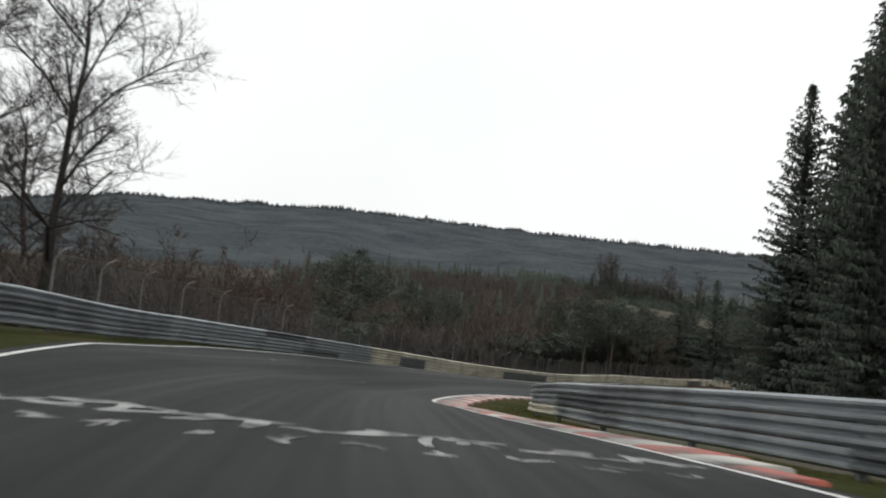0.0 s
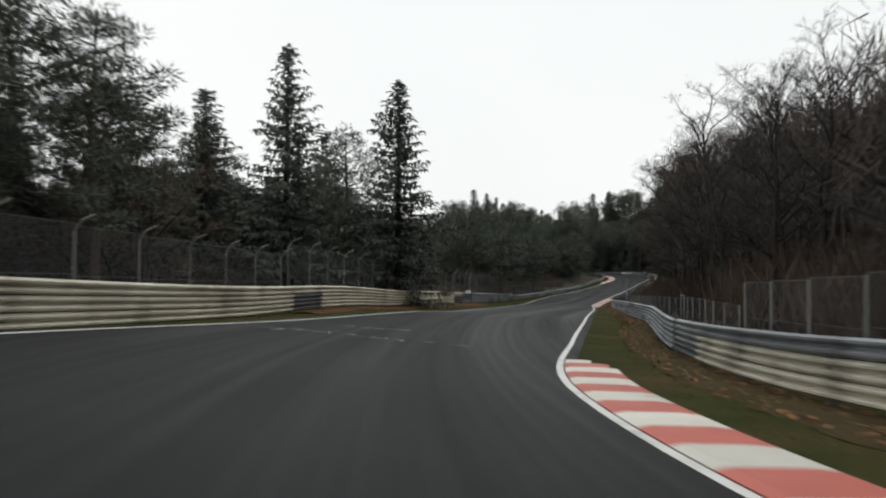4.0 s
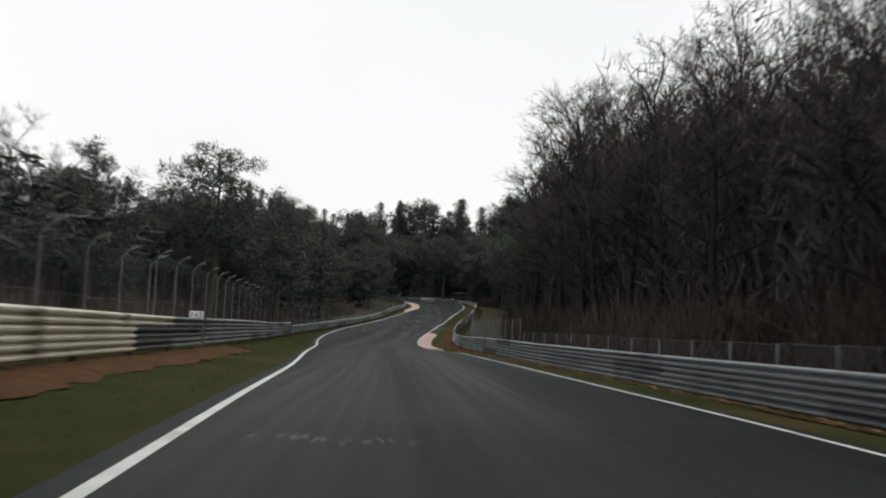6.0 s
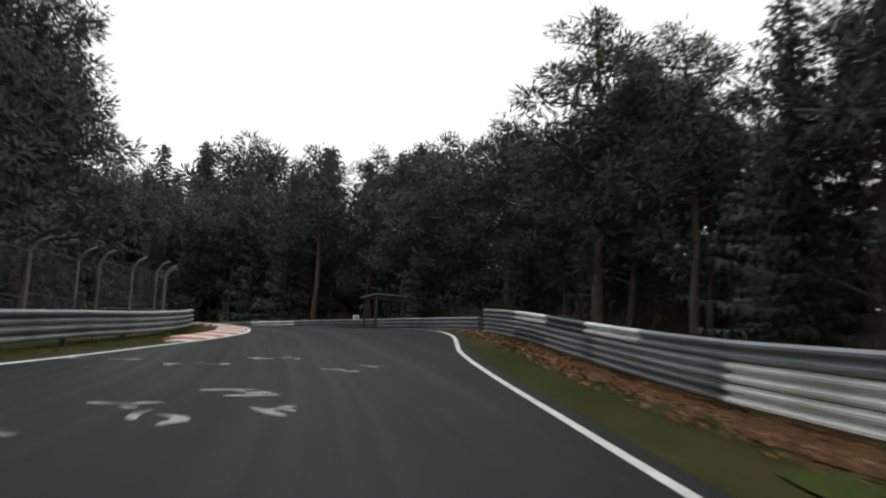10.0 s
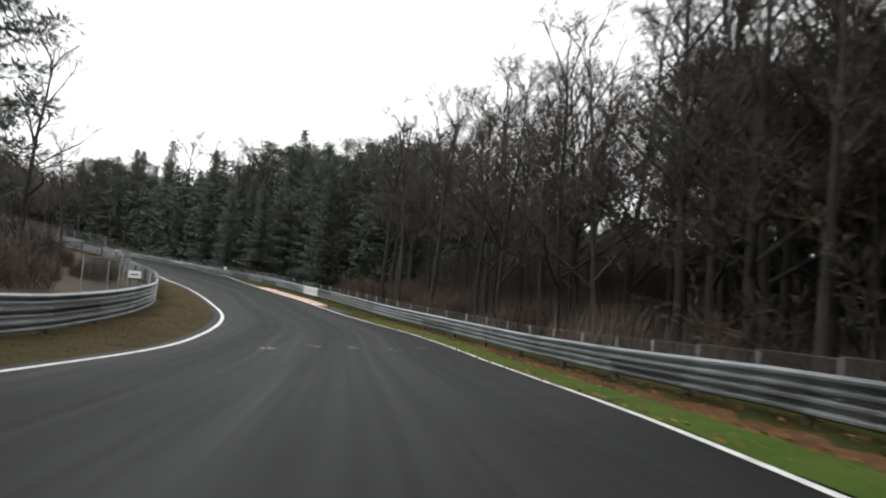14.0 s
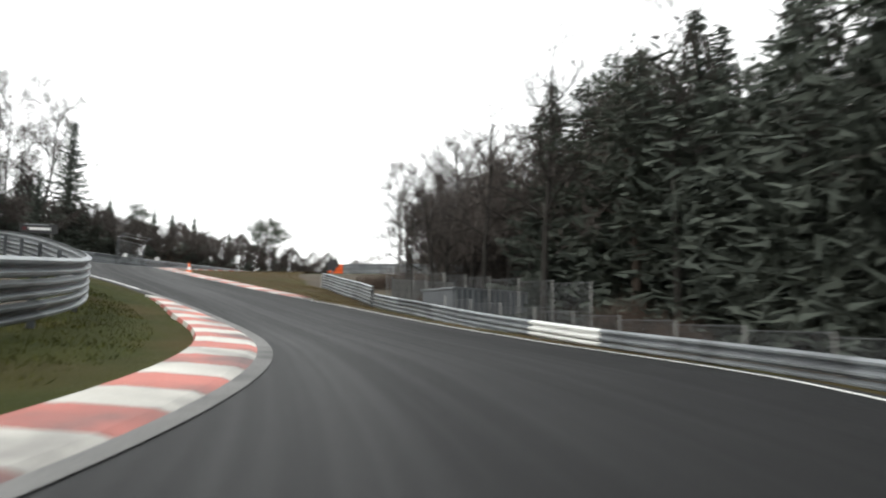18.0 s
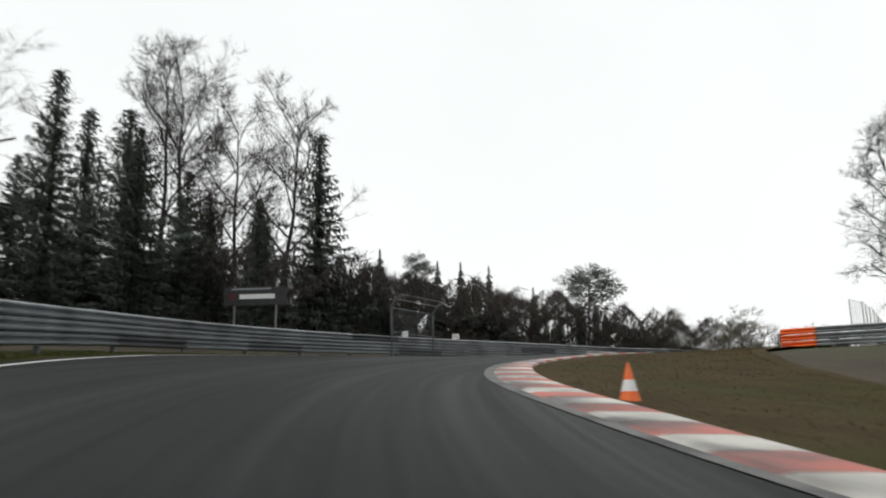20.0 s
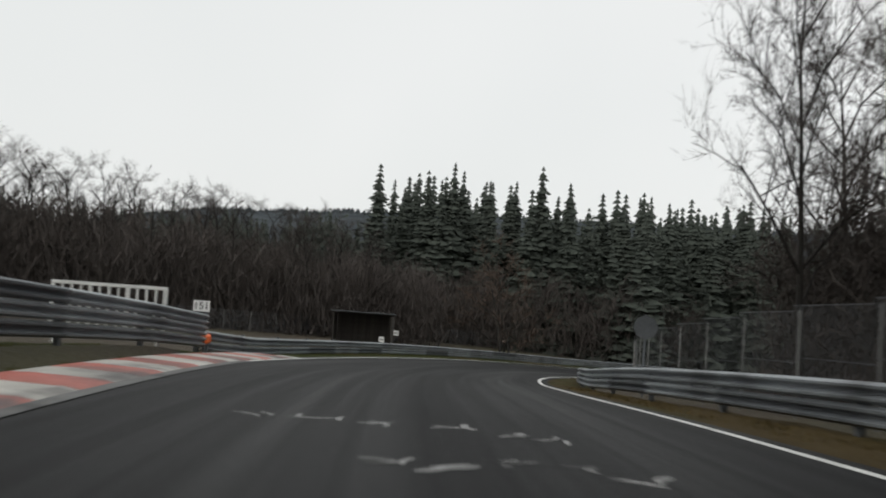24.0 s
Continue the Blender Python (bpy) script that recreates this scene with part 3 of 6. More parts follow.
# ---- kerbs ----
def kerb(name, side, q0, q1, width, label, blocks=1.0, start=0, raised=0.06, patch=(), taper=2, clean=False):
    """A kerb of red and white concrete blocks beside the edge line."""
    top = thing(name, label, "kerb", kind="structure")
    length = 0.0
    qs = np.arange(q0, q1, 0.02)
    pos = at(qs, right_line(qs) if side > 0 else left_line(qs))
    arc = np.concatenate([[0], np.cumsum(np.linalg.norm(np.diff(pos, axis=0), axis=1))])
    n = max(1, int(arc[-1] / blocks)) // 2 * 2 + 1
    for k in range(n):
        a, b = np.interp([k * arc[-1] / n + 0.012, (k + 1) * arc[-1] / n - 0.012], arc, qs)
        cut = np.array([a, (a + b) / 2, b])
        edge = (right_line(cut) if side > 0 else -left_line(cut)) + 0.1
        fade = min(1, (k + 0.6) / 2, (n - k - 0.4) / taper)
        wd = width * (0.35 + 0.65 * fade)
        cols = [(edge, -0.05), (edge, 0.012), (edge + 0.12 * wd, 0.03 * fade + 0.015), (edge + 0.75 * wd, raised * fade + 0.02), (edge + wd - 0.03, raised * fade * 0.85 + 0.02), (edge + wd, -0.06)]
        vv, ff = ribbon(cut, [side * c for c, _ in cols], [np.full(3, h) for _, h in cols])
        m = len(cols)
        ff += [tuple(range(m)), tuple(range(2 * m, 3 * m))[::-1]]
        mat = (CLEAN_RED if clean else KERB_RED) if (k + start) % 2 else (CLEAN_WHITE if clean else KERB_WHITE)
        me = mesh_of("kerb_block", vv, ff, mat)
        uv = me.uv_layers.new(name="across")
        for loop in me.loops:
            uv.data[loop.index].uv = ((0.0, 0.0, 0.12, 0.75, 0.97, 1.0)[loop.vertex_index % m], 0.5)
        piece("kerb_block", me, top)
        if k in patch:
            out_ = [(edge + 0.45 * wd, raised * fade * 0.6 + 0.028), (edge + 0.75 * wd, raised * fade + 0.026), (edge + wd - 0.03, raised * fade * 0.85 + 0.026)]
            vv, ff = ribbon(cut, [side * c for c, _ in out_], [np.full(3, h) for _, h in out_])
            piece("paint_patch", mesh_of("paint_patch", vv, ff, KERB_BLUE), top, "faded blue paint")
    return top


kerb("kerb_1", 1, 0.85, 5.2, 1.1, "red and white painted concrete kerb with black tyre marks", start=1, taper=20)
kerb("kerb_2", 1, 6.6, 9.45, 1.1, "clean red and white painted concrete kerb", clean=True)
kerb("kerb_3", 1, 17.25, 19.65, 1.2, "clean red and white painted concrete kerb beside turf", start=1, clean=True)
kerb("kerb_4", -1, 22.25, 24.9, 1.1, "red and white painted concrete kerb, scuffed", blocks=0.85, clean=True)
kerb("kerb_5", 1, 32.65, 34.5, 1.05, "red and white painted concrete kerb", start=1, clean=True)
kerb("kerb_6", -1, 35.2, 38.6, 0.95, "worn red and white painted concrete kerb", taper=6)
kerb("kerb_7", 1, 39.3, 44.35, 1.15, "scuffed red and white painted concrete kerb", patch=(33,), taper=24)
kerb("kerb_8", -1, 44.0, 51.0, 1.5, "weathered red and white painted concrete kerb", blocks=1.3)


# ---- guard rails ----
PROFILE = [(0.01, 0.0), (0.115, 0.045), (0.12, 0.085), (0.005, 0.135), (0.005, 0.168), (0.115, 0.218), (0.12, 0.258), (0.01, 0.305)]


def post_data():
    bm = bmesh.new()
    for sx, sy, x in ((0.1, 0.012, -0.05), (0.1, 0.012, 0.05)):
        r = bmesh.ops.create_cube(bm, size=1.0)
        bmesh.ops.scale(bm, vec=(0.012, 0.12, 1.5), verts=r["verts"])
        bmesh.ops.translate(bm, vec=(x, 0, 0), verts=r["verts"])
    r = bmesh.ops.create_cube(bm, size=1.0)
    bmesh.ops.scale(bm, vec=(0.1, 0.012, 1.5), verts=r["verts"])
    me = bpy.data.meshes.new("rail_post")
    bm.to_mesh(me)
    bm.free()
    me.materials.append(STEEL_DARK)
    return me


RAIL_POST = post_data()


def guard_rail(name, label, side, q0, q1, tiers, base, paint, shift=0.0):
    """A run of stacked W-beams on steel posts. paint(q, tier, k): the material of a panel."""
    top = thing(name, label, "guard rail")
    lane = np.asarray(RAIL_R if side > 0 else RAIL_L) + side * shift
    foot = LIFT_R if side > 0 else LIFT_L
    qs = np.arange(q0, q1 + 0.001, 0.02)
    off = glide(lane, np.clip(qs, 0, COUNT - 1))
    pos = at(qs, off)
    arc = np.concatenate([[0], np.cumsum(np.linalg.norm(np.diff(pos, axis=0), axis=1))])
    n = max(1, round(arc[-1] / 4.0))
    for k in range(n):
        cut = np.interp(np.linspace(k * arc[-1] / n, (k + 1) * arc[-1] / n + 0.08, 5), arc, qs)
        u = glide(lane, np.clip(cut, 0, COUNT - 1))
        low = flat(foot, cut)
        for tier in range(tiers):
            z0 = base + 0.33 * tier
            cols = [(d, z) for d, z in PROFILE] + [(d - 0.006, z) for d, z in PROFILE[::-1]]
            vv, ff = ribbon(cut, [u - side * d for d, _ in cols], [low + z0 + z for _, z in cols])
            m = len(cols)
            ff += [(i * m + m - 1, i * m, (i + 1) * m, (i + 1) * m + m - 1) for i in range(4)]
            piece("beam", mesh_of("beam", vv, ff, paint(float(cut[2]), tier, k)), top)
        p = at(cut[0], u[0] + side * 0.05, 0.3 + low[0])[0]
        piece("rail_post", RAIL_POST, top, m=Matrix.Translation(p) @ Matrix.Rotation(way(cut[0]), 4, "Z") @ Matrix.Diagonal((1, 1, (base + tiers * 0.315 + 0.25) / 1.5 * 0.9, 1)))
    return top


def chance(k, tier, seed):
    return random.Random(k * 131 + tier * 17 + seed).random()


def plain_steel(q, tier, k):
    return STEEL_DARK if chance(k, tier, 3) < 0.2 else STEEL


def paint_left_a(q, tier, k):
    if 4.6 < q < 14.0:
        return STEEL_DARK if (chance(k, 0, 5) < 0.2 and tier < 2) else CREAM
    return CREAM if chance(k, 0, 9) < 0.12 and q > 3.4 else plain_steel(q, tier, k)


def paint_right_a(q, tier, k):
    if 7.9 < q < 9.5 and tier < 2:
        return CREAM
    if 2.2 < q < 3.3 and tier == 0:
        return CREAM
    return plain_steel(q, tier, k)


def paint_right_c(q, tier, k):
    return WHITE_STEEL if q > 19 and chance(k, tier // 2, 21) < 0.16 and not 26 < q < 30 else plain_steel(q, tier, k)


def paint_left_c(q, tier, k):
    return WHITE_STEEL if q > 45.5 and chance(k, tier, 4) < 0.1 else plain_steel(q, tier, k)


def all_orange(q, tier, k):
    return ORANGE


guard_rail("guard_rail", "triple galvanised guard rail, cream painted towards its end", -1, -3, 14.3, 3, 0.1, paint_left_a)
guard_rail("guard_rail", "triple galvanised guard rail along the grass", -1, 14.35, 17.2, 3, 0.1, plain_steel)
guard_rail("guard_rail", "low double galvanised guard rail along the grass", -1, 17.25, 25.6, 2, 0.12, plain_steel)
guard_rail("guard_rail", "galvanised guard rail along a grass bank", -1, 25.65, 33.2, 3, 0.08, plain_steel)
guard_rail("guard_rail", "galvanised guard rail round the inside of the bend", -1, 33.25, 41.0, 3, 0.1, plain_steel)
guard_rail("guard_rail", "tall galvanised guard rail with white patches", -1, 41.05, 50.45, 3, 0.15, paint_left_c)
guard_rail("guard_rail", "low grey guard rail beyond the crest", -1, 50.5, COUNT, 2, 0.02, plain_steel, 0.3)
guard_rail("guard_rail", "triple galvanised guard rail, cream on its lower beams", 1, -3, 10.0, 3, 0.1, paint_right_a)
guard_rail("guard_rail", "triple galvanised guard rail along the verge", 1, 10.05, 16.2, 3, 0.07, plain_steel)
guard_rail("guard_rail", "triple galvanised guard rail above fallen leaves", 1, 16.25, 23.0, 3, 0.1, paint_right_c)
guard_rail("guard_rail", "double guard rail with white painted panels", 1, 23.05, 39.6, 2, 0.1, paint_right_c)
guard_rail("guard_rail", "triple galvanised guard rail round the outside of the bend", 1, 39.65, 41.3, 3, 0.1, plain_steel)


def free_rail(label, start, way_, lengths, tiers, base, mats):
    """A straight run of stacked W-beams away from the road, from start along way_; its face looks to the left of way_."""
    top = thing("guard_rail", label, "guard rail")
    d = np.array([way_[0], way_[1]], float)
    d /= np.hypot(*d)
    face = np.array([-d[1], d[0]]) * -1.0
    p = np.array(start, float)
    for k, ln in enumerate(lengths):
        e = p + d * ln
        low = land([p[0], e[0]], [p[1], e[1]])
        for tier in range(tiers):
            z0 = base + 0.33 * tier
            cols = [(c, z) for c, z in PROFILE] + [(c - 0.006, z) for c, z in PROFILE[::-1]]
            vv = [(q[0] + face[0] * c, q[1] + face[1] * c, g + z0 + z) for q, g in ((p, low[0]), (e + d * 0.05, low[1])) for c, z in cols]
            m = len(cols)
            ff = [(i, (i + 1) % m, m + (i + 1) % m, m + i) for i in range(m)]
            piece("beam", mesh_of("beam", vv, ff, mats[min(k, len(mats) - 1)]), top)
        piece("rail_post", RAIL_POST, top, m=Matrix.Translation((p[0] - face[0] * 0.06, p[1] - face[1] * 0.06, low[0] + 0.3)) @ Matrix.Rotation(math.atan2(-d[0], d[1]), 4, "Z") @ Matrix.Diagonal((1, 1, (base + tiers * 0.315 + 0.25) / 1.5 * 0.9, 1)))
        p = e


free_rail("triple guard rail of a side road with a bright orange end", (154.6, 389.6), (0.885, 0.52), [1.6, 4, 4, 4, 4], 3, 0.1, [ORANGE, STEEL])
guard_rail("guard_rail", "double grey guard rail along the brown verge", 1, 45.5, 47.55, 2, 0.14, plain_steel, 0.4)
guard_rail("guard_rail", "short bright orange panel between the guard rails", 1, 47.56, 47.73, 2, 0.14, all_orange, 0.4)
guard_rail("guard_rail", "double grey guard rail beyond the crest", 1, 47.74, COUNT, 2, 0.14, plain_steel, 0.4)


# ---- trees ----
def spruce_data(seed, height, spread, sparse=0.0, fine=1.0, low=0.03):
    """A spruce: boughs all up the stem, drooping and turned up at their tips, hung with small needle sprays."""
    r = random.Random(seed)
    tv, tf, cv, cf = [], [], [], []
    tube(tv, tf, (0, 0, -0.6), (0, 0, height * 0.55), height * 0.014, height * 0.008, 7)
    tube(tv, tf, (0, 0, height * 0.55), (0, 0, height), height * 0.008, 0.01, 6)
    lobes = [r.uniform(0.72, 1.15) for _ in range(7)]
    tiers = [r.uniform(0.8, 1.12) for _ in range(24)]
    boughs = int(height * (13 if height < 20 else 15))
    for i in range(boughs):
        if r.random() < sparse:
            continue
        s = low + (0.985 - low) * ((i + r.random()) / boughs) ** 0.92
        a = i * 2.39996 + r.uniform(-0.35, 0.35)
        full = lobes[int((a % 6.2832) / 6.2832 * 7) % 7] * tiers[int(s * 23)]
        ln = (1.12 * spread * (1 - s) ** 0.82 * r.uniform(0.45, 1.05) + 0.15) * min(full, 1.1)
        out, side = Vector((math.cos(a), math.sin(a), 0)), Vector((-math.sin(a), math.cos(a), 0))
        fall = -0.5 + 0.6 * s + r.uniform(-0.14, 0.14)
        base = Vector((0, 0, s * height))
        steps = max(2, int(ln / (0.34 / fine)))
        for k in range(steps + 1):
            g = 0.1 + 0.9 * k / steps
            p = base + out * (ln * g) + Vector((0, 0, ln * (fall * g + 0.28 * g * g)))
            wd = (0.18 + 0.27 * ln * (1.08 - g)) * r.uniform(0.5, 1.25)
            for sgn in (-1, 1):
                q = len(cv)
                e = p + side * (sgn * wd) + out * r.uniform(0.05, 0.4) - Vector((0, 0, r.uniform(0.0, 0.32)))
                w = 0.11 / fine
                cv.extend((p - out * w, p + out * w, e))
                cf.append((q, q + 1, q + 2))
            for _ in range(3 if height < 20 else 5):
                q = len(cv)
                o = p + side * r.uniform(-0.8, 0.8) * wd + out * r.uniform(-0.15, 0.15)
                d = Vector((r.uniform(-0.2, 0.2), r.uniform(-0.2, 0.2), -r.uniform(0.12, 0.55))) * (1.0 if s < 0.85 else 0.45)
                w = 0.07 / fine
                cv.extend((o - out * w + side * 0.04, o + out * w - side * 0.04, o + d))
                cf.append((q, q + 1, q + 2))
    return mesh_of("trunk", tv, tf, BARK, True), mesh_of("crown", cv, cf, SPRUCE)


def far_spruce_data(seed, height, spread):
    """A spruce seen from far off: skirts of drooping boughs."""
    r = random.Random(seed)
    tv, tf, cv, cf = [], [], [], []
    tube(tv, tf, (0, 0, -0.5), (0, 0, height), height * 0.014, 0.02, 5)
    z = height * 0.04
    while z < height * 0.99:
        s = z / height
        reach = (spread * (1 - s) ** 0.9 + 0.1) * r.uniform(0.75, 1.15)
        n = 9 if s < 0.6 else 7
        for i in range(n):
            a = 2 * math.pi * (i + r.random()) / n
            ln = reach * r.uniform(0.6, 1.2)
            out, side = Vector((math.cos(a), math.sin(a), 0)), Vector((-math.sin(a), math.cos(a), 0))
            fall = 0.35 * ln + 0.1
            k = len(cv)
            mid = out * (ln * 0.55)
            c = Vector((0, 0, z))
            cv.extend((c + Vector((0, 0, 0.25)), c + mid + side * (0.3 * ln + 0.08) - Vector((0, 0, fall)), c + out * ln - Vector((0, 0, fall * 0.8)), c + mid - side * (0.3 * ln + 0.08) - Vector((0, 0, fall))))
            cf.extend(((k, k + 1, k + 2), (k, k + 2, k + 3)))
        z += height * 0.024 * r.uniform(0.7, 1.3)
    return mesh_of("trunk", tv, tf, BARK, True), mesh_of("crown", cv, cf, SPRUCE)


def tuft(cv, cf, c, size, n, r, flatten=0.7):
    """A clump of needle sprays round c."""
    for _ in range(n):
        d = Vector((r.gauss(0, 1), r.gauss(0, 1), r.gauss(0.15, 0.8)))
        d.normalize()
        p = c + Vector((d.x, d.y, d.z * flatten)) * size * r.uniform(0.3, 1.0)
        e = Vector((r.gauss(0, 1), r.gauss(0, 1), r.gauss(0, 0.6))).normalized() * size * 0.13
        o = d * size * r.uniform(0.25, 0.5)
        k = len(cv)
        cv.extend((p - e * 0.5, p + e * 0.5, p + o))
        cf.append((k, k + 1, k + 2))


def pine_data(seed, height, spread, start=0.45, dense=58):
    r = random.Random(seed)
    tv, tf, cv, cf = [], [], [], []
    p = Vector((0, 0, -0.4))
    pts = [p]
    for k in range(6):
        p = p + Vector((r.uniform(-0.25, 0.25), r.uniform(-0.25, 0.25), height * 0.165))
        pts.append(p)
    for k in range(6):
        tube(tv, tf, pts[k], pts[k + 1], height * (0.017 - 0.0024 * k), height * (0.017 - 0.0024 * (k + 1)), 7)
    n = 26
    for i in range(n):
        s = start + (0.98 - start) * (i / n) ** 0.9
        k = min(5, int(s * 6))
        base = pts[k].lerp(pts[k + 1], s * 6 - k)
        a = i * 2.4 + r.uniform(-0.5, 0.5)
        prof = math.sin(math.pi * min(1, 0.22 + 0.78 * (s - start) / (1 - start))) ** 0.7
        ln = spread * prof * r.uniform(0.55, 1.15) + 0.3
        tip = base + Vector((math.cos(a) * ln, math.sin(a) * ln, ln * r.uniform(0.1, 0.5)))
        tube(tv, tf, base, tip, 0.07, 0.02, 4)
        for g in (0.45, 0.7, 0.9, 1.05):
            c = base.lerp(tip, g) + Vector((r.uniform(-0.3, 0.3), r.uniform(-0.3, 0.3), r.uniform(0, 0.4)))
            tuft(cv, cf, c, 0.35 + 0.24 * ln * (1.15 - 0.4 * g), dense, r)
    tuft(cv, cf, pts[-1], 0.9, 60, r, 1.1)
    return mesh_of("trunk", tv, tf, PINE_BARK, True), mesh_of("crown", cv, cf, PINE)


def beech_data(seed, height, spread, start=0.3, twigs=(6, 6, 7), material=None, stems=1, thin=0.011):
    """A bare broad-leaved tree: stems, limbs, branches and a haze of twigs."""
    r = random.Random(seed)
    tv, tf, cv, cf = [], [], [], []

    def twig(a, d, ln, wd):
        k = len(cv)
        s = d.orthogonal().normalized() * wd
        s.rotate(Matrix.Rotation(r.uniform(0, 6.28), 3, d))
        cv.extend((a - s, a + s, a + d * ln))
        cf.append((k, k + 1, k + 2))

    def grow(a, d, ln, rad, level):
        b = a + d * ln
        mid = a.lerp(b, 0.5) + Vector((r.gauss(0, 0.06), r.gauss(0, 0.06), 0.03)) * ln
        if rad > max(0.02, thin * 1.05):
            tube(tv, tf, a, mid, rad, rad * 0.78, 5 if level < 2 else 3)
            tube(tv, tf, mid, b, rad * 0.78, rad * 0.5, 5 if level < 2 else 3)
        else:
            twig(a, (mid - a).normalized(), ln * 0.55, rad)
            twig(mid, (b - mid).normalized(), ln * 0.6, rad * 0.8)
        if level >= 4:
            return
        n = (0, *twigs)[level]
        for i in range(n):
            g = r.uniform(0.25, 1.0)
            p = a.lerp(mid, g * 2) if g < 0.5 else mid.lerp(b, g * 2 - 1)
            turn = Vector((r.gauss(0, 1), r.gauss(0, 1), r.gauss(0.25, 0.6))).normalized()
            nd = (d * 0.75 + turn * 0.8).normalized()
            nl = ln * r.uniform(0.35, 0.62)
            grow(p, nd, nl, max(thin, rad * r.uniform(0.35, 0.5)) if level < 3 else thin, level + 1)

    for st in range(stems):
        lean = Vector((r.gauss(0, 0.05 + 0.12 * (stems > 1)), r.gauss(0, 0.05 + 0.12 * (stems > 1)), 1)).normalized()
        base = Vector((r.uniform(-0.5, 0.5) * (stems > 1), r.uniform(-0.5, 0.5) * (stems > 1), -0.4))
        h = height * (1 if st == 0 else r.uniform(0.7, 0.95))
        pts = [base]
        for k in range(5):
            pts.append(pts[-1] + (lean + Vector((r.gauss(0, 0.06), r.gauss(0, 0.06), 0))) * h * 0.19)
        r0 = h * 0.0145
        for k in range(5):
            tube(tv, tf, pts[k], pts[k + 1], r0 * (1 - 0.17 * k), r0 * (1 - 0.17 * (k + 1)), 7)
        n = 13 if stems == 1 else 7
        for i in range(n):
            s = start + (1 - start) * (i + r.random()) / n
            k = min(4, int(s * 5))
            p = pts[k].lerp(pts[k + 1], s * 5 - k)
            a = i * 2.4 + r.uniform(-0.6, 0.6)
            lift = 0.5 + 1.1 * (s - start) / (1 - start)
            d = Vector((math.cos(a), math.sin(a), lift)).normalized()
            ln = spread * (1.15 - 0.55 * s) * r.uniform(0.7, 1.1)
            grow(p, d, ln, r0 * (0.42 - 0.22 * s), 1)
    return mesh_of("trunk", tv, tf, BARK, True), mesh_of("crown", cv, cf, material or TWIG)


def brush_data(seed, height, spread, n=900):
    """A thicket of thin stems and twigs."""
    r = random.Random(seed)
    cv, cf = [], []
    for i in range(n):
        a, d = r.uniform(0, 6.28), spread * math.sqrt(r.random())
        x, y = math.cos(a) * d, math.sin(a) * d
        hh = height * (1 - 0.5 * (d / spread) ** 2) * r.uniform(0.5, 1.0)
        z0 = r.uniform(-0.2, hh * 0.7)
        lean = Vector((r.gauss(0, 0.35), r.gauss(0, 0.35), 1)).normalized()
        ln = r.uniform(0.5, 1.6)
        s = lean.orthogonal().normalized() * r.uniform(0.012, 0.04)
        s.rotate(Matrix.Rotation(r.uniform(0, 6.28), 3, lean))
        k = len(cv)
        p = Vector((x, y, z0))
        cv.extend((p - s, p + s, p + lean * ln))
        cf.append((k, k + 1, k + 2))
    return mesh_of("thicket", cv, cf, BRUSH)


KINDS = {
    "spruce": [spruce_data(s, 16, 3.4 + 0.3 * (s % 3), 0.0, 1.35) for s in (1, 2, 3)],
    "shorn_spruce": [spruce_data(9, 16, 3.9, 0.0, 1.35, 0.2)],
    "tall_spruce": [spruce_data(s, 32, 6.4 + 0.3 * s, 0.0, 0.9) for s in (1, 2)],
    "far_spruce": [far_spruce_data(s, 16, 2.7) for s in (4, 7, 8)],
    "larch": [spruce_data(s, 16, 2.8, 0.5) for s in (5, 6)],
    "pine": [pine_data(11, 15, 3.2, 0.45, 88), pine_data(12, 15, 2.7, 0.3, 88), pine_data(13, 15, 3.4, 0.55, 88)],
    "bushy_pine": [pine_data(14, 12, 3.6, 0.15, 130), pine_data(15, 12, 3.4, 0.2, 130)],
    "beech": [beech_data(21, 18, 5.2, 0.28, (6, 7, 8)), beech_data(22, 18, 4.6, 0.36, (6, 7, 8)), beech_data(23, 18, 5.6, 0.2, (6, 7, 8)), beech_data(24, 18, 4.2, 0.42, (6, 7, 8))],
    "crown_beech": [beech_data(61, 18, 6.4, 0.2, (8, 8, 11), None, 1, 0.014), beech_data(62, 18, 5.8, 0.26, (8, 8, 11), None, 1, 0.014)],
    "brown_tree": [beech_data(27, 9, 3.6, 0.08, (4, 5, 3), BRUSH, 3, 0.028), beech_data(28, 9, 3.4, 0.06, (4, 5, 3), BRUSH, 3, 0.028)],
    "bush_tree": [beech_data(31, 6, 2.6, 0.15, (6, 6, 7), BUD, 4, 0.016), beech_data(32, 6, 2.8, 0.1, (6, 6, 7), BUD, 4, 0.016)],
}
SIZE = {"spruce": 16.0, "shorn_spruce": 16.0, "tall_spruce": 32.0, "far_spruce": 16.0, "larch": 16.0, "pine": 15.0, "bushy_pine": 12.0, "beech": 18.0, "crown_beech": 18.0, "brown_tree": 9.0, "bush_tree": 6.0}
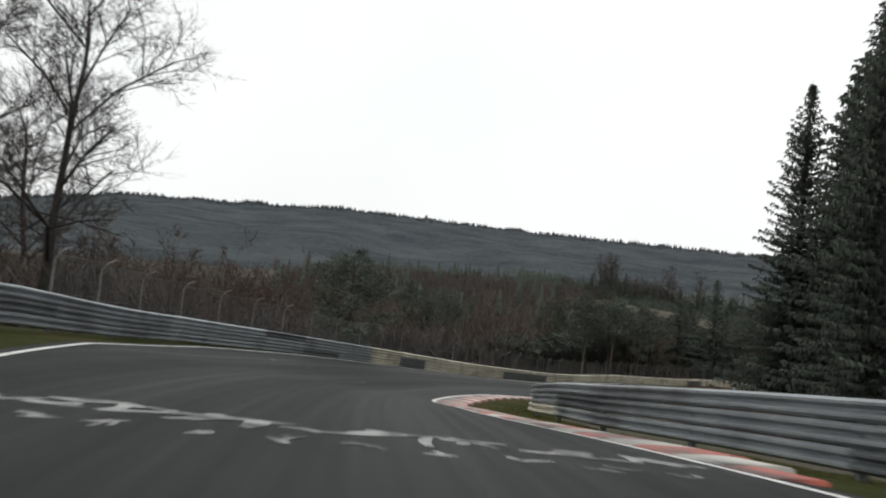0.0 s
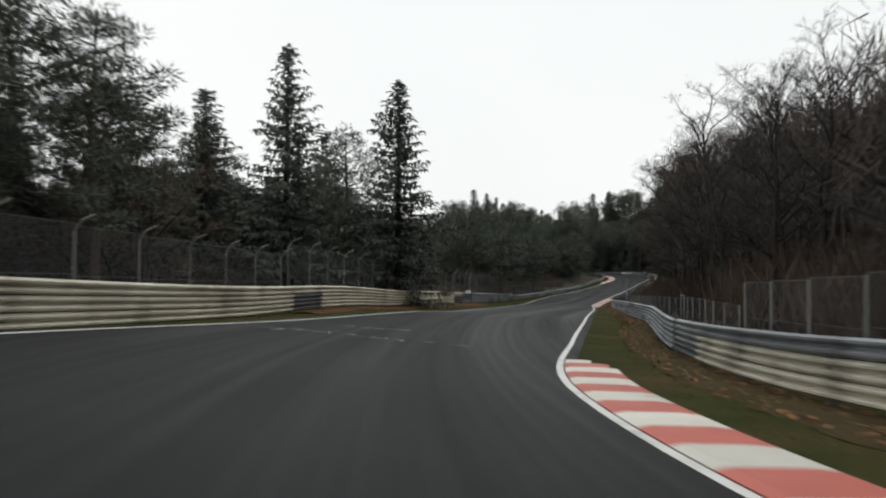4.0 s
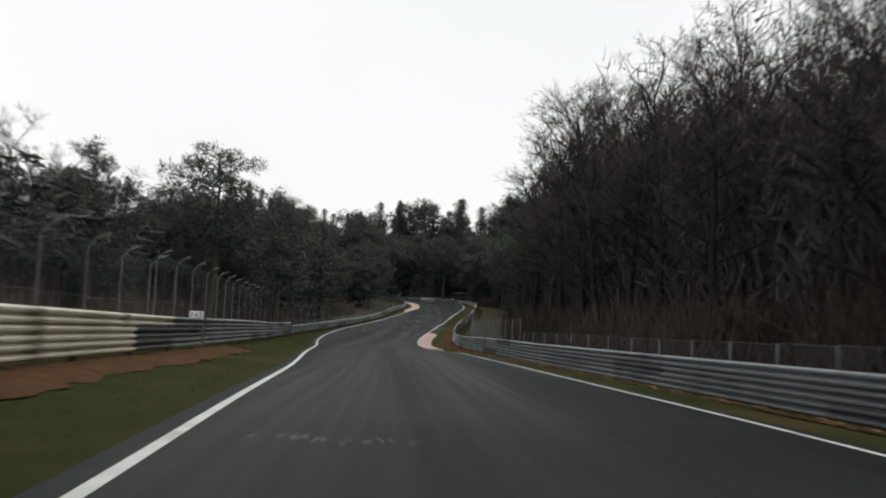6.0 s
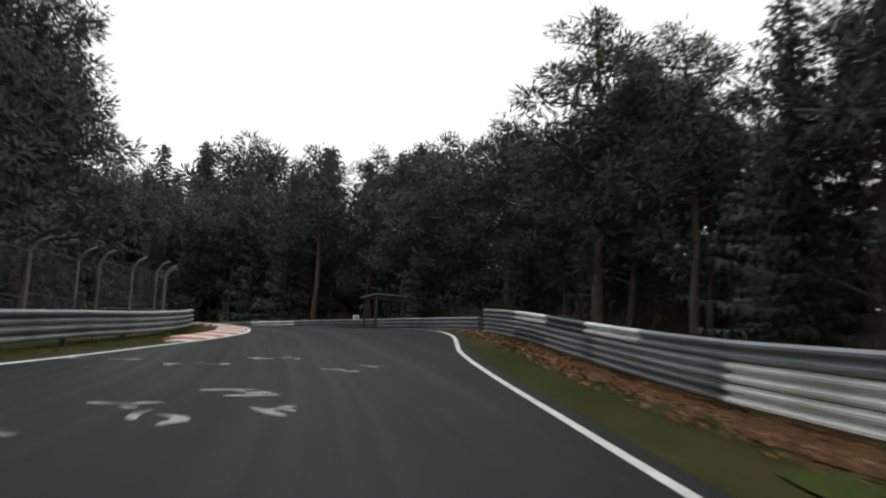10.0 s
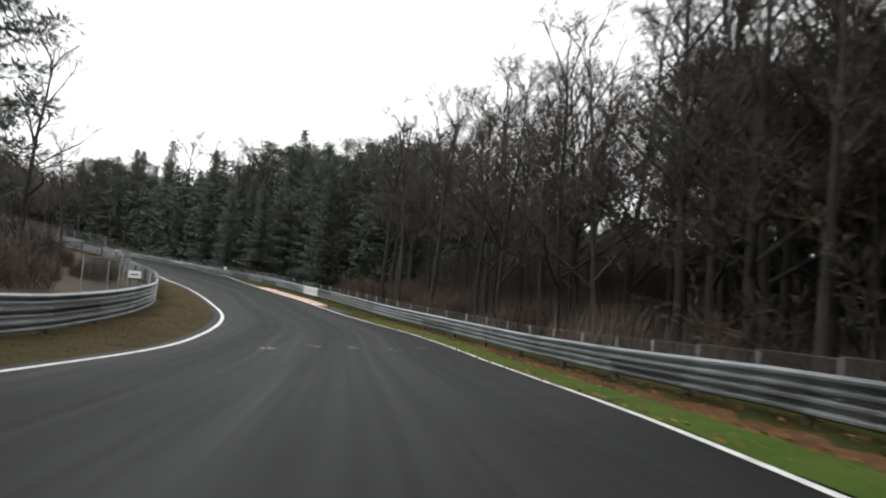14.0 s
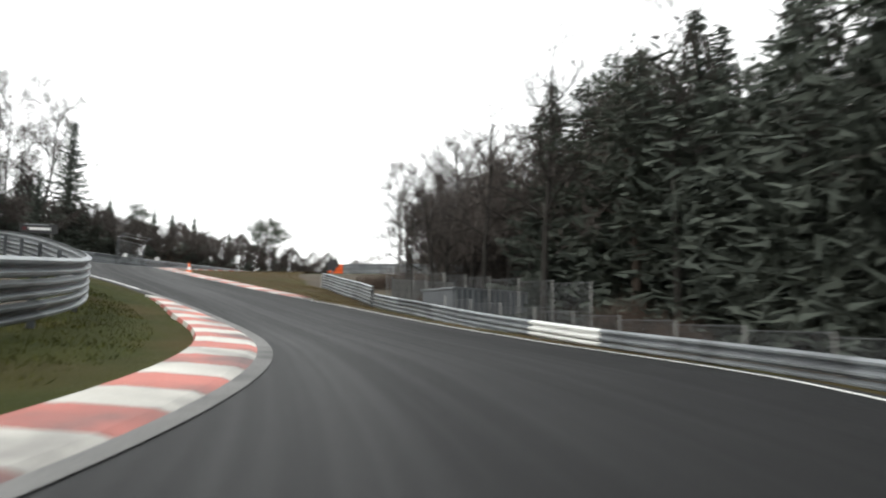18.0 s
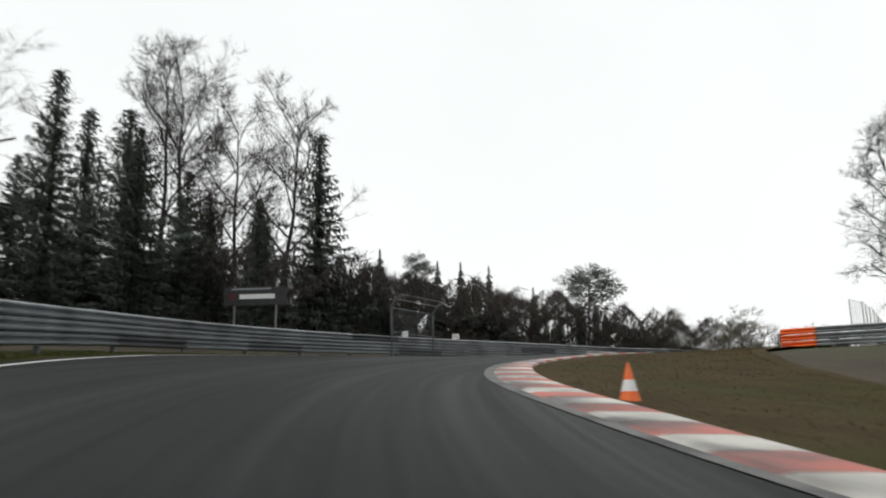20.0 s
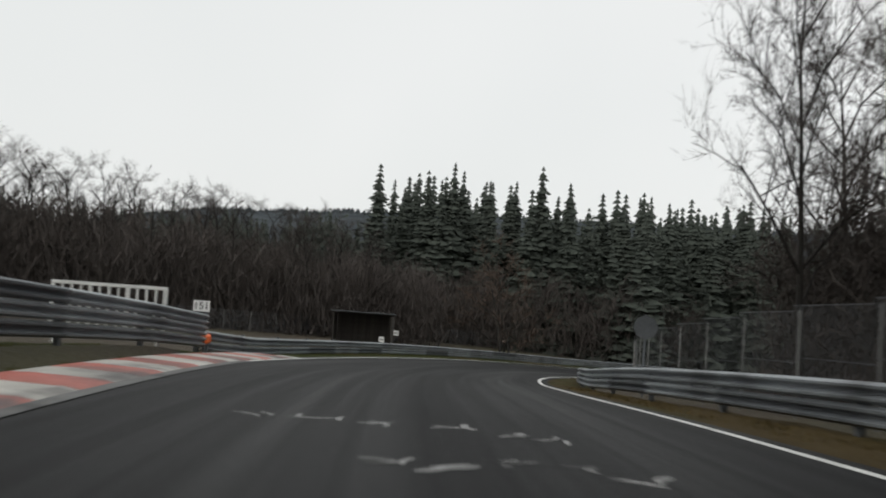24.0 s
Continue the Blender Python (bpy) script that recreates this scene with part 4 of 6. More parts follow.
LABELS = {
    "spruce": ("dark green spruce tree with drooping boughs", "spruce_tree"),
    "shorn_spruce": ("dark green spruce with a bare lower trunk", "spruce_tree"),
    "tall_spruce": ("very tall dark spruce with drooping boughs", "spruce_tree"),
    "far_spruce": ("dark narrow spruce tree in a stand", "spruce_tree"),
    "larch": ("thin sparse conifer with bare lower boughs", "larch_tree"),
    "pine": ("tall pine with clumped dark green needles", "pine_tree"),
    "bushy_pine": ("broad bushy pine with dense green needles", "pine_tree"),
    "beech": ("tall leafless broad-leaved tree with fine grey twigs", "bare_tree"),
    "crown_beech": ("broad leafless tree with a dense crown of twigs", "bare_tree"),
    "brown_tree": ("low brown leafless tree with many stems", "brown_tree"),
    "bush_tree": ("round many-stemmed small tree with pale buds", "shrub_tree"),
}
MADE = {}
TREE_RNG = random.Random(77)


def tree(kind, x, y, height, wide=1.0, variant=None, z=None):
    """A tree of a kind at a place, scaled to its height."""
    r = TREE_RNG
    n = len(KINDS[kind])
    k = r.randrange(n) if variant is None else variant % n
    s = height / SIZE[kind]
    z = float(land(x, y)[0]) if z is None else z
    w = s * wide * r.uniform(0.9, 1.12)
    m = Matrix.Translation((x, y, z)) @ Matrix.Rotation(r.uniform(0, 6.28), 4, "Z") @ Matrix.Diagonal((w, w, s, 1))
    if (kind, k) not in MADE:
        label, name = LABELS[kind]
        top = thing(name, label, "tree", group=kind.replace("_", " ") + " trees")
        piece("trunk", KINDS[kind][k][0], top)
        piece("crown", KINDS[kind][k][1], top)
        top.matrix_world = m
        MADE[(kind, k)] = top
        return top
    src = MADE[(kind, k)]
    ob = copy_thing(src, Matrix.Identity(4))
    ob.matrix_basis = m
    return ob


def near_road(x, y, gap):
    d = np.hypot(SPINE[:, 0] - x, SPINE[:, 1] - y)
    k = d.argmin()
    u = (x - SPINE[k, 0]) * SPINE_R[k, 0] + (y - SPINE[k, 1]) * SPINE_R[k, 1]
    lim = LIM_R[k] if u > 0 else LIM_L[k]
    return d[k] < lim + gap


def wood(mix, q0, q1, u0, u1, n, low, high, seed, gap=1.5, wide=1.0):
    """n trees strewn between two stations and two offsets from the driven line."""
    r = random.Random(seed)
    placed, tries = [], 0
    while len(placed) < n and tries < n * 12:
        tries += 1
        q, u = r.uniform(q0, q1), r.uniform(u0, u1)
        x, y, _ = at(q, u)[0]
        if near_road(x, y, gap) or any((x - a) ** 2 + (y - b) ** 2 < 3.2 for a, b in placed):
            continue
        placed.append((x, y))
        tree(r.choice(mix), float(x), float(y), r.uniform(low, high), wide)


def belt(mix, q0, q1, u0, u1, n, seed, low=0.8, high=1.02, gap=2.6, wide=1.0):
    """n trees strewn between two stations and two offsets, as high as the canopy there."""
    r = random.Random(seed)
    placed, tries = [], 0
    while len(placed) < n and tries < n * 12:
        tries += 1
        q, u = r.uniform(q0, q1), r.uniform(u0, u1)
        x, y, _ = at(q, u)[0]
        if near_road(x, y, gap) or any((x - a) ** 2 + (y - b) ** 2 < 3.2 for a, b in placed):
            continue
        placed.append((x, y))
        tree(r.choice(mix), float(x), float(y), float(canopy(q, u)) * r.uniform(low, high), wide)


D = ["beech"]
THICKETS = [brush_data(s, 3.2, 2.4, 1300) for s in (41, 42, 43)]


def thicket(q0, q1, u0, u1, n, size, seed, stock=None, label="brown leafless undergrowth of thin stems"):
    """Undergrowth strewn between two stations and two offsets."""
    r = random.Random(seed)
    for _ in range(n):
        q, u = r.uniform(q0, q1), r.uniform(u0, u1)
        x, y, _z = at(q, u)[0]
        s = size * r.uniform(0.7, 1.25)
        if near_road(x, y, 0.6 + s * 2.8):
            continue
        thing("thicket", label, "undergrowth", group="undergrowth", kind="stuff", data=r.choice(stock or THICKETS),
              m=Matrix.Translation((x, y, float(land(x, y)[0]))) @ Matrix.Rotation(r.uniform(0, 6.28), 4, "Z") @ Matrix.Diagonal((s, s, s, 1)))


TONES = {"brown": (TWIG, 1.2, 3.0, 0.025, 0.062, 0.5, 1.0), "fine": (TWIG, 0.5, 1.5, 0.018, 0.045, 0.6, 0.8), "green": (SPRUCE, 0.5, 1.2, 0.05, 0.13, 0.9, 0.1)}


def tangle(xy, top, seed, tone, bold=1.0, floor_=0.0):
    """The dark inside of a wood round the places xy: stems, boughs and twigs too many to count."""
    material, l0, l1, w0, w1, spread, lift = TONES[tone]
    r = np.random.RandomState(seed)
    d = np.concatenate([np.hypot(xy[i : i + 3000, 0, None] - SPINE[None, :, 0], xy[i : i + 3000, 1, None] - SPINE[None, :, 1]).argmin(1) for i in range(0, len(xy), 3000)])
    off = xy - SPINE[d, :2]
    u = (off * SPINE_R[d, :2]).sum(1)
    keep = np.hypot(off[:, 0], off[:, 1]) > np.where(u > 0, LIM_R[d], LIM_L[d]) + 5.0
    xy, top = xy[keep], np.broadcast_to(np.asarray(top, float), (len(xy),))[keep]
    n = len(xy)
    z = np.concatenate([land(xy[i : i + 3000, 0], xy[i : i + 3000, 1]) for i in range(0, n, 3000)])
    crown = top * (0.78 + 0.22 * np.sin(xy[:, 0] * 0.7 + 1.3 * np.sin(xy[:, 1] * 0.5)) * np.sin(xy[:, 1] * 0.8)) * r.uniform(0.9, 1.1, n)
    p = np.stack([xy[:, 0], xy[:, 1], z - 0.3 + crown * (floor_ + (1 - floor_) * r.uniform(0, 1, n) ** 0.9)], 1)
    way_ = np.stack([r.normal(0, spread, n), r.normal(0, spread, n), r.normal(lift, 0.35, n)], 1)
    way_ /= np.linalg.norm(way_, axis=1, keepdims=True)
    reach = r.uniform(l0, l1, n) * bold
    over = p[:, 2] + way_[:, 2] * reach > z + crown
    way_[over, 2] = -np.abs(way_[over, 2])
    side = np.cross(way_, r.normal(0, 1, (n, 3)))
    side /= np.linalg.norm(side, axis=1, keepdims=True)
    side *= (r.uniform(w0, w1, n) * bold)[:, None]
    tip = p + way_ * reach[:, None]
    v = np.stack([p - side, p + side, tip], 1).reshape(-1, 3)
    me = mesh_of("woodland", v, [(3 * i, 3 * i + 1, 3 * i + 2) for i in range(n)], material)
    text = "dark tangle of bare stems and twigs inside the wood" if tone != "green" else "dark mass of conifer boughs inside the wood"
    return thing("woodland", text, "woodland", kind="stuff", data=me)


def mass(q0, q1, u0, u1, top, n, seed, tone):
    r = np.random.RandomState(seed)
    n = int(n * (2.6 if tone == "green" else 2.2))
    q, u = r.uniform(q0, q1, n), u0 + (u1 - u0) * r.uniform(0, 1, n)
    return tangle(at(q, u)[:, :2], top, seed, tone)


def inside(q0, q1, u0, u1, share, n, seed, tone, floor_=0.0):
    """The inside of a wood, up to a share of its canopy."""
    r = np.random.RandomState(seed)
    q, u = r.uniform(q0, q1, n), r.uniform(u0, u1, n)
    return tangle(at(q, u)[:, :2], canopy(q, u) * share, seed, tone, 1.0, floor_)


def conifer_stand(places, seed):
    """Many far spruces, joined into one stand. places: x, y, height."""
    r = random.Random(seed)
    raw = []
    for _, me in KINDS["far_spruce"]:
        co = np.array([v.co[:] for v in me.vertices])
        raw.append((co, np.array([p.vertices[:] for p in me.polygons])))
    vv, ff, base = [], [], 0
    for x, y, h in places:
        co, tri_ = r.choice(raw)
        s, a = h / 16.0, r.uniform(0, 6.28)
        c, d = math.cos(a) * s * 1.1, math.sin(a) * s * 1.1
        z = float(land(x, y)[0])
        vv.append(np.stack([x + co[:, 0] * c - co[:, 1] * d, y + co[:, 0] * d + co[:, 1] * c, z + co[:, 2] * s], 1))
        ff.append(tri_ + base)
        base += len(co)
    return thing("conifer_stand", "stand of dark narrow spruces on the far slope", "woodland", kind="stuff", data=mesh_of("conifer_stand", np.concatenate(vv), np.concatenate(ff).tolist(), SPRUCE))


def stand_of(q0, q1, u0, u1, n, low, high, seed):
    r = random.Random(seed)
    spots_ = [(*spot(r.uniform(q0, q1), r.uniform(u0, u1)), r.uniform(low, high)) for _ in range(n)]
    return conifer_stand([s for s in spots_ if not near_road(s[0], s[1], 8)], seed)


def spot(q, u):
    return at(q, u)[0][:2].tolist()


# left of the first bend: one bare tree, one broad pine, brown woods falling into the valley
tree("bushy_pine", 55.8, 85.1, 8.2, 1.0, 0)
tree("crown_beech", 41, 71, 21, 1.1, 0)
tree("crown_beech", 36, 78, 15, 1.2, 1)
tree("crown_beech", 37.5, 66, 19, 1.1, 1)
tree("brown_tree", 45.5, 79, 7.5, 1.2, 0)
wood(["brown_tree"], 2, 12, -46, -19, 56, 6, 9.5, 101, 4)
mass(1, 13, -75, -22, 6.0, 26000, 1012, "brown")
wood(["bushy_pine", "far_spruce"], 8, 11, -46, -26, 7, 9, 12, 102, 4)
tree("spruce", 88.7, 151.9, 12.0, 1.0, 2)
tree("bushy_pine", 84.0, 150.0, 9.5, 1.0, 1)
# the tall dark spruces on the right of the first bend
for px_, py_, hh_ in ((91.5, 97, 30), (97, 101, 32), (95, 91, 34), (101, 95, 36), (92, 86, 33), (103, 104, 30), (100, 88, 38), (99, 108, 22), (88.5, 79.5, 31), (95, 80, 34)):
    tree("tall_spruce", px_, py_, hh_, 0.78 if px_ < 92 else 0.92 if py_ > 98 else 1.25)
mass(3.6, 7.6, 20, 38, 17.0, 9000, 1041, "green")
thicket(5.5, 8.5, 11, 18, 14, 0.9, 104)
valley = np.random.RandomState(9)
tangle(np.stack([valley.uniform(-60, 72, 42000), valley.uniform(115, 300, 42000)], 1), 8.0, 1013, "brown", 1.3)
# left of the dip
tree("spruce", 105.2, 157.2, 17.0, 1.15, 0)
tree("spruce", 113.3, 156.2, 16.0, 1.35, 1)
tree("pine", 114.7, 165.7, 14.2, 1.1, 1)
tree("pine", 157.2, 191.6, 11.5, 1.1, 1)
tree("pine", 146.5, 186.5, 12.0, 1.15, 0)
tree("beech", 150.5, 192.0, 11.0, 0.9, 1)
tree("larch", 119.2, 176.1, 16.5, 1.4)
tree("larch", 109.5, 163.5, 13.0, 1.5)
tree("spruce", 99.5, 156.5, 13.0, 1.4, 2)
for px_, py_, hh_ in ((89.7, 142, 12.5), (85, 138, 12), (86, 145, 13.5), (92, 149, 11.5), (81, 136, 12.5), (94, 152, 10)):
    tree("pine", px_, py_, hh_ * 0.93, 1.1)
tree("beech", 80, 158, 14, 0.9, 3)
tree("brown_tree", 93.0, 148.0, 9.5, 1.3)
wood(["bushy_pine", "brown_tree"], 9, 13, -28, -15, 12, 6, 9, 105, 3)
mass(8.5, 13.5, -40, -17, 6.5, 15000, 1051, "green")
for px_, py_, hh_ in ((173.3, 206.5, 13.0), (179.7, 207.4, 11.5), (169.5, 205.1, 13.0), (165.5, 204.0, 12.5), (176.0, 209.0, 11.0)):
    tree("larch", px_, py_, hh_, 1.5)
belt(["larch", "pine", "larch"], 15.2, 18.6, -22, -14, 16, 108, 0.85, 1.05)
belt(["beech"], 14.5, 18.5, -30, -16, 9, 1081, 0.8, 1.0)
belt(["pine", "bushy_pine", "spruce", "pine"], 11.6, 22.6, -28, -13, 78, 109, 0.62, 1.0)
thicket(11, 22, -20, -12, 50, 0.8, 111)
inside(11.5, 22.6, -40, -14.5, 0.74, 70000, 1111, "green")
# the leafless wood on the right
belt(D, 7.6, 21.4, 12.5, 20, 112, 113, 0.78, 1.0, 2.8, 1.1)
inside(7.2, 21.7, 14, 32, 0.82, 280000, 1142, "brown")
inside(7.2, 21.7, 13, 24, 1.1, 80000, 1143, "fine", 0.5)
thicket(7.5, 21, 12, 17, 90, 1.1, 115)
# the corner wood straight ahead
tree("pine", 224.5, 208.0, 14.0, 1.25, 1)
belt(["spruce", "pine", "spruce", "bushy_pine", "pine"], 21.3, 29.2, 12.5, 22, 88, 116, 0.72, 1.08)
belt(["spruce", "pine", "beech"], 21.6, 31.5, 21, 33, 40, 1161, 0.75, 0.95)
inside(20.8, 29.6, 15, 36, 0.76, 140000, 1171, "green")
far_rng = random.Random(1162)
for i_ in range(26):
    s_ = (i_ + far_rng.uniform(0.1, 0.9)) / 26
    tree(far_rng.choice(["spruce", "spruce", "pine"]), 266 + 26 * s_ + far_rng.uniform(-3, 5), 273.0 - 38 * s_ + far_rng.uniform(-3, 4), (27.0 + 6.0 * s_ ** 0.7) * far_rng.uniform(0.86, 1.02), 1.05)
far_np = np.random.RandomState(1163)
far_s = far_np.uniform(0, 1, 26000)
tangle(np.stack([267 + 26 * far_s + far_np.uniform(-3, 9, 26000), 273.0 - 38 * far_s + far_np.uniform(-3, 6, 26000)], 1), 25.0 + 4.5 * far_s, 1164, "green")
thicket(20.5, 27, 12, 18, 30, 0.8, 118)
# inside of the left bend
tree("shorn_spruce", 220.4, 235.2, 15.5, 0.85, 0)
tree("spruce", 216.5, 234.0, 15.0, 0.9, 1)
tree("spruce", 219.0, 237.0, 15.0, 0.9, 0)
tree("pine", 213.5, 229.5, 14.0, 1.0, 1)
tree("spruce", 224.0, 237.4, 15.0, 0.75, 0)
tree("spruce", 222.4, 234.6, 15.5, 0.8, 2)
tree("pine", *spot(23.6, -9.5), 13.5, 1.0, 0)
tree("spruce", *spot(24.4, -10.5), 15, 1.0)
tree("bushy_pine", *spot(22.5, -10.5), 10, 1.0)
tree("bushy_pine", *spot(22.2, -10.0), 8, 1.1)
tree("bushy_pine", *spot(23.0, -9.0), 9, 1.0)
belt(["spruce", "pine", "spruce"], 22.8, 29.6, -26, -10.5, 44, 120, 0.75, 1.06)
inside(22.4, 29.4, -32, -9, 0.8, 70000, 1201, "green")
# second straight: tall beeches below the rail on the right
belt(D, 28.6, 34.6, 12, 20, 48, 121, 0.85, 1.02, 2.5, 0.85)
belt(["pine", "spruce"], 28.6, 31.8, 19, 30, 16, 122, 0.7, 0.95)
belt(["beech", "brown_tree"], 27.5, 31.0, 15, 24, 12, 1233, 0.6, 0.9, 4)
thicket(27, 35, 11, 20, 60, 0.9, 123)
inside(28.0, 34.4, 15, 32, 0.5, 80000, 1231, "brown")
inside(28.0, 34.4, 13, 26, 1.05, 30000, 1232, "fine", 0.4)
inside(28.4, 31.6, 22, 36, 0.6, 30000, 1234, "green")
tree("spruce", 226.0, 352.3, 18.6, 1.05, 1)
tree("spruce", 229.0, 353.5, 17.5, 1.0, 0)
tree("spruce", 232.4, 352.8, 15.5, 1.0, 2)
belt(["spruce"], 35.3, 36.9, 12.5, 17, 10, 1246, 0.8, 1.05, 2.6, 1.0)
belt(["spruce", "pine", "spruce", "beech"], 35.2, 39.2, 16, 28, 56, 124, 0.8, 1.12, 2.6, 1.1)
belt(["beech"], 33.5, 37.0, 14, 24, 12, 1245, 0.85, 1.0)
inside(35.0, 39.2, 15, 36, 0.84, 80000, 1241, "green")
belt(D, 38.6, 41.0, 14.5, 26, 28, 126, 0.85, 1.05, 3, 1.1)
inside(38.4, 40.8, 15, 30, 1.05, 24000, 1263, "fine", 0.45)
mass(38.4, 40.8, 19, 30, 4.5, 5000, 1262, "brown")
thicket(38, 42, 14, 24, 14, 0.6, 1261)
# left of the second straight: a dark wood on the bank
wood(["brown_tree"], 26.3, 30, -20, -12, 14, 5, 8, 1271, 2.5)
mass(26.0, 29.8, -36, -11, 9.0, 28000, 1272, "brown")
tree("spruce", *spot(31.9, -17), 10, 1.2)
tree("pine", *spot(32.3, -19), 10, 1.2)
tree("beech", *spot(32.9, -16), 14, 1.0)
wood(["brown_tree", "pine"], 30.5, 37, -60, -30, 16, 6, 9, 128, 6)
mass(30, 37, -70, -34, 5.0, 9000, 1281, "brown")
inside(29.6, 36.5, -45, -11.5, 0.32, 60000, 1282, "brown")
thicket(26, 36, -20, -11, 60, 0.6, 129)
tree("pine", 222.8, 284.0, 11.0, 1.0, 1)
tree("bushy_pine", 220.5, 281.0, 9.5, 1.1, 0)
tree("beech", 206.5, 335.5, 11, 1.0, 2)
# left of the last bends
tree("crown_beech", *spot(42.2, -20), 17, 1.0, 0)
tree("crown_beech", *spot(41.2, -22), 16, 1.0, 1)
tree("beech", *spot(40.0, -18), 13, 1.1, 1)
for px_, py_, hh_ in ((128.1, 370.2, 9), (125.1, 365.2, 13), (131.1, 365.7, 10), (122.1, 371.2, 12), (134.6, 360.2, 14), (130.1, 358.2, 15), (126.1, 374.7, 9), (131.3, 373.0, 15.5), (127.6, 375.9, 7.4)):
    tree("spruce", px_, py_, hh_, 1.15)
tree("crown_beech", 128.6, 362.7, 19, 0.9, 1)
tree("crown_beech", 126.1, 368.7, 18, 0.95, 0)
tree("crown_beech", 129.0, 371.5, 17.5, 0.9, 1)
tree("crown_beech", 129.1, 365.2, 18, 0.9, 0)
tree("beech", *spot(43.0, -24), 12, 1.0, 3)
wood(["spruce"], 39.6, 43.6, -27, -14, 20, 8, 12, 130, 4)
mass(39, 43.6, -36, -19, 6.0, 12000, 1301, "green")
wood(["spruce", "larch", "bushy_pine"], 43.2, 45.5, -40, -22, 12, 5.5, 8.0, 131, 6)
tree("pine", 123.9, 384.2, 8.7, 0.85, 0)
tree("pine", 116.9, 408.1, 11.2, 1.1, 2)
wood(["brown_tree", "brown_tree", "far_spruce"], 44.5, 49.5, -58, -24, 34, 4.5, 7, 132, 6)
mass(43.5, 50.5, -52, -17, 8.2, 50000, 1321, "fine")
stand_of(44.0, 50.5, -64, -26, 70, 8.0, 11.5, 1322)
# a row of spruces along the crest, lower towards the north
conifer_stand([(108 - 8 * s + 7 * math.sin(s * 97), 386 + 40 * s, 10.8 - 2.8 * s + 1.4 * math.sin(s * 61)) for s in [i / 33 for i in range(34)]], 1323)
thicket(43, 51, -40, -20, 30, 1.0, 133)
tree("bush_tree", 121.2, 424.8, 6.6, 1.35, 0)
tree("bush_tree", 109.7, 424.2, 7.5, 1.25, 1)
# right of the last bends
wood(D, 45.0, 50.8, 13.5, 27, 40, 11, 15, 134, 4, 1.0)
mass(45.0, 52.5, 14, 34, 10.5, 64000, 1362, "fine")
belt(["beech", "crown_beech"], 45.2, 50.8, 13.5, 24, 22, 1365, 0.85, 1.08, 4)
wood(["brown_tree", "beech"], 45.5, 49.5, 15, 24, 22, 8, 12, 1364, 4, 1.1)

tree("crown_beech", 141.8, 446.1, 16.5, 0.62, 0)
tree("crown_beech", 145.7, 455.1, 16, 0.9, 1)
mass(50.0, 54.5, 14, 36, 7.5, 12000, 1363, "green")
tree("crown_beech", *spot(45.4, 13.5), 11.2, 1.0, 1)
tree("beech", *spot(45.2, 15.5), 11.5, 1.2, 1)
wood(["far_spruce"], 46, 52, 17, 32, 12, 4, 8, 135, 4)
thicket(45, 52, 13, 28, 26, 0.7, 136)
mass(45, 53, 20, 44, 4.5, 12000, 1361, "brown")


def far_wood(x0, y0, x1, y1, n, depth, low, high, mix, seed, fill=0, top=0, tone="green"):
    """A stand of trees along a line in the world, with its dark inside."""
    r = random.Random(seed)
    nx, ny = (y1 - y0), -(x1 - x0)
    ln = math.hypot(nx, ny)

    def place():
        s, d = r.random(), r.uniform(0, depth)
        return x0 + (x1 - x0) * s + nx / ln * d, y0 + (y1 - y0) * s + ny / ln * d

    stand_ = []
    for i in range(n):
        x, y = place()
        if not near_road(x, y, 6):
            kind = r.choice(mix)
            if kind == "far_spruce":
                stand_.append((x, y, r.uniform(low, high)))
            else:
                tree(kind, x, y, r.uniform(6, 9), 1.1)
    if stand_:
        conifer_stand(stand_, seed)
    if fill:
        tangle(np.array([place() for _ in range(int(fill * 1.5))]), top, seed + 1, tone, 1.15 if tone == "brown" else 1.7)


far_wood(190, 500, 99, 524, 230, 42, 20, 25.5, ["far_spruce"], 140, 30000, 19.0)
far_wood(97, 524.5, 40, 540, 120, 40, 15.5, 19, ["far_spruce"], 1401, 14000, 13.0)
far_wood(150, 511, 30, 514, 44, 24, 6, 9, ["brown_tree"], 141, 44000, 11.0, "brown")
far_wood(60, 540, 0, 440, 130, -40, 11, 14, ["far_spruce", "far_spruce", "far_spruce", "brown_tree"], 142, 26000, 11.0, "brown")
far_wood(290, 420, 165, 505, 200, 36, 18, 24, ["far_spruce"], 143, 26000, 13.0)
far_wood(140, 545, 270, 500, 130, -40, 19, 25, ["far_spruce"], 146, 14000, 14.0)
far_wood(30, 470, 60, 380, 70, -34, 9, 13, ["far_spruce", "far_spruce", "brown_tree"], 144, 16000, 7.0, "brown")
tree("brown_tree", 127.4, 488.0, 10.8, 1.15, 0)
# the leafless wood on the slope beyond the last rail
slope_wood = random.Random(151)
for i_ in range(34):
    s_, d_ = (i_ + slope_wood.random()) / 34, slope_wood.uniform(0, 14)
    tree("beech", 82 + 32 * s_ - 0.5 * d_, 466 + 30 * s_ + d_, (13.6 - 2.4 * s_ + 0.15 * d_) * slope_wood.uniform(0.86, 1.04), 1.1)
slope_np = np.random.RandomState(152)
slope_s, slope_d = slope_np.uniform(-0.3, 1.15, 60000), slope_np.uniform(-2, 18, 60000)
tangle(np.stack([82 + 32 * slope_s - 0.5 * slope_d, 466 + 30 * slope_s + slope_d], 1), 12.2 - 2.4 * slope_s, 153, "brown")

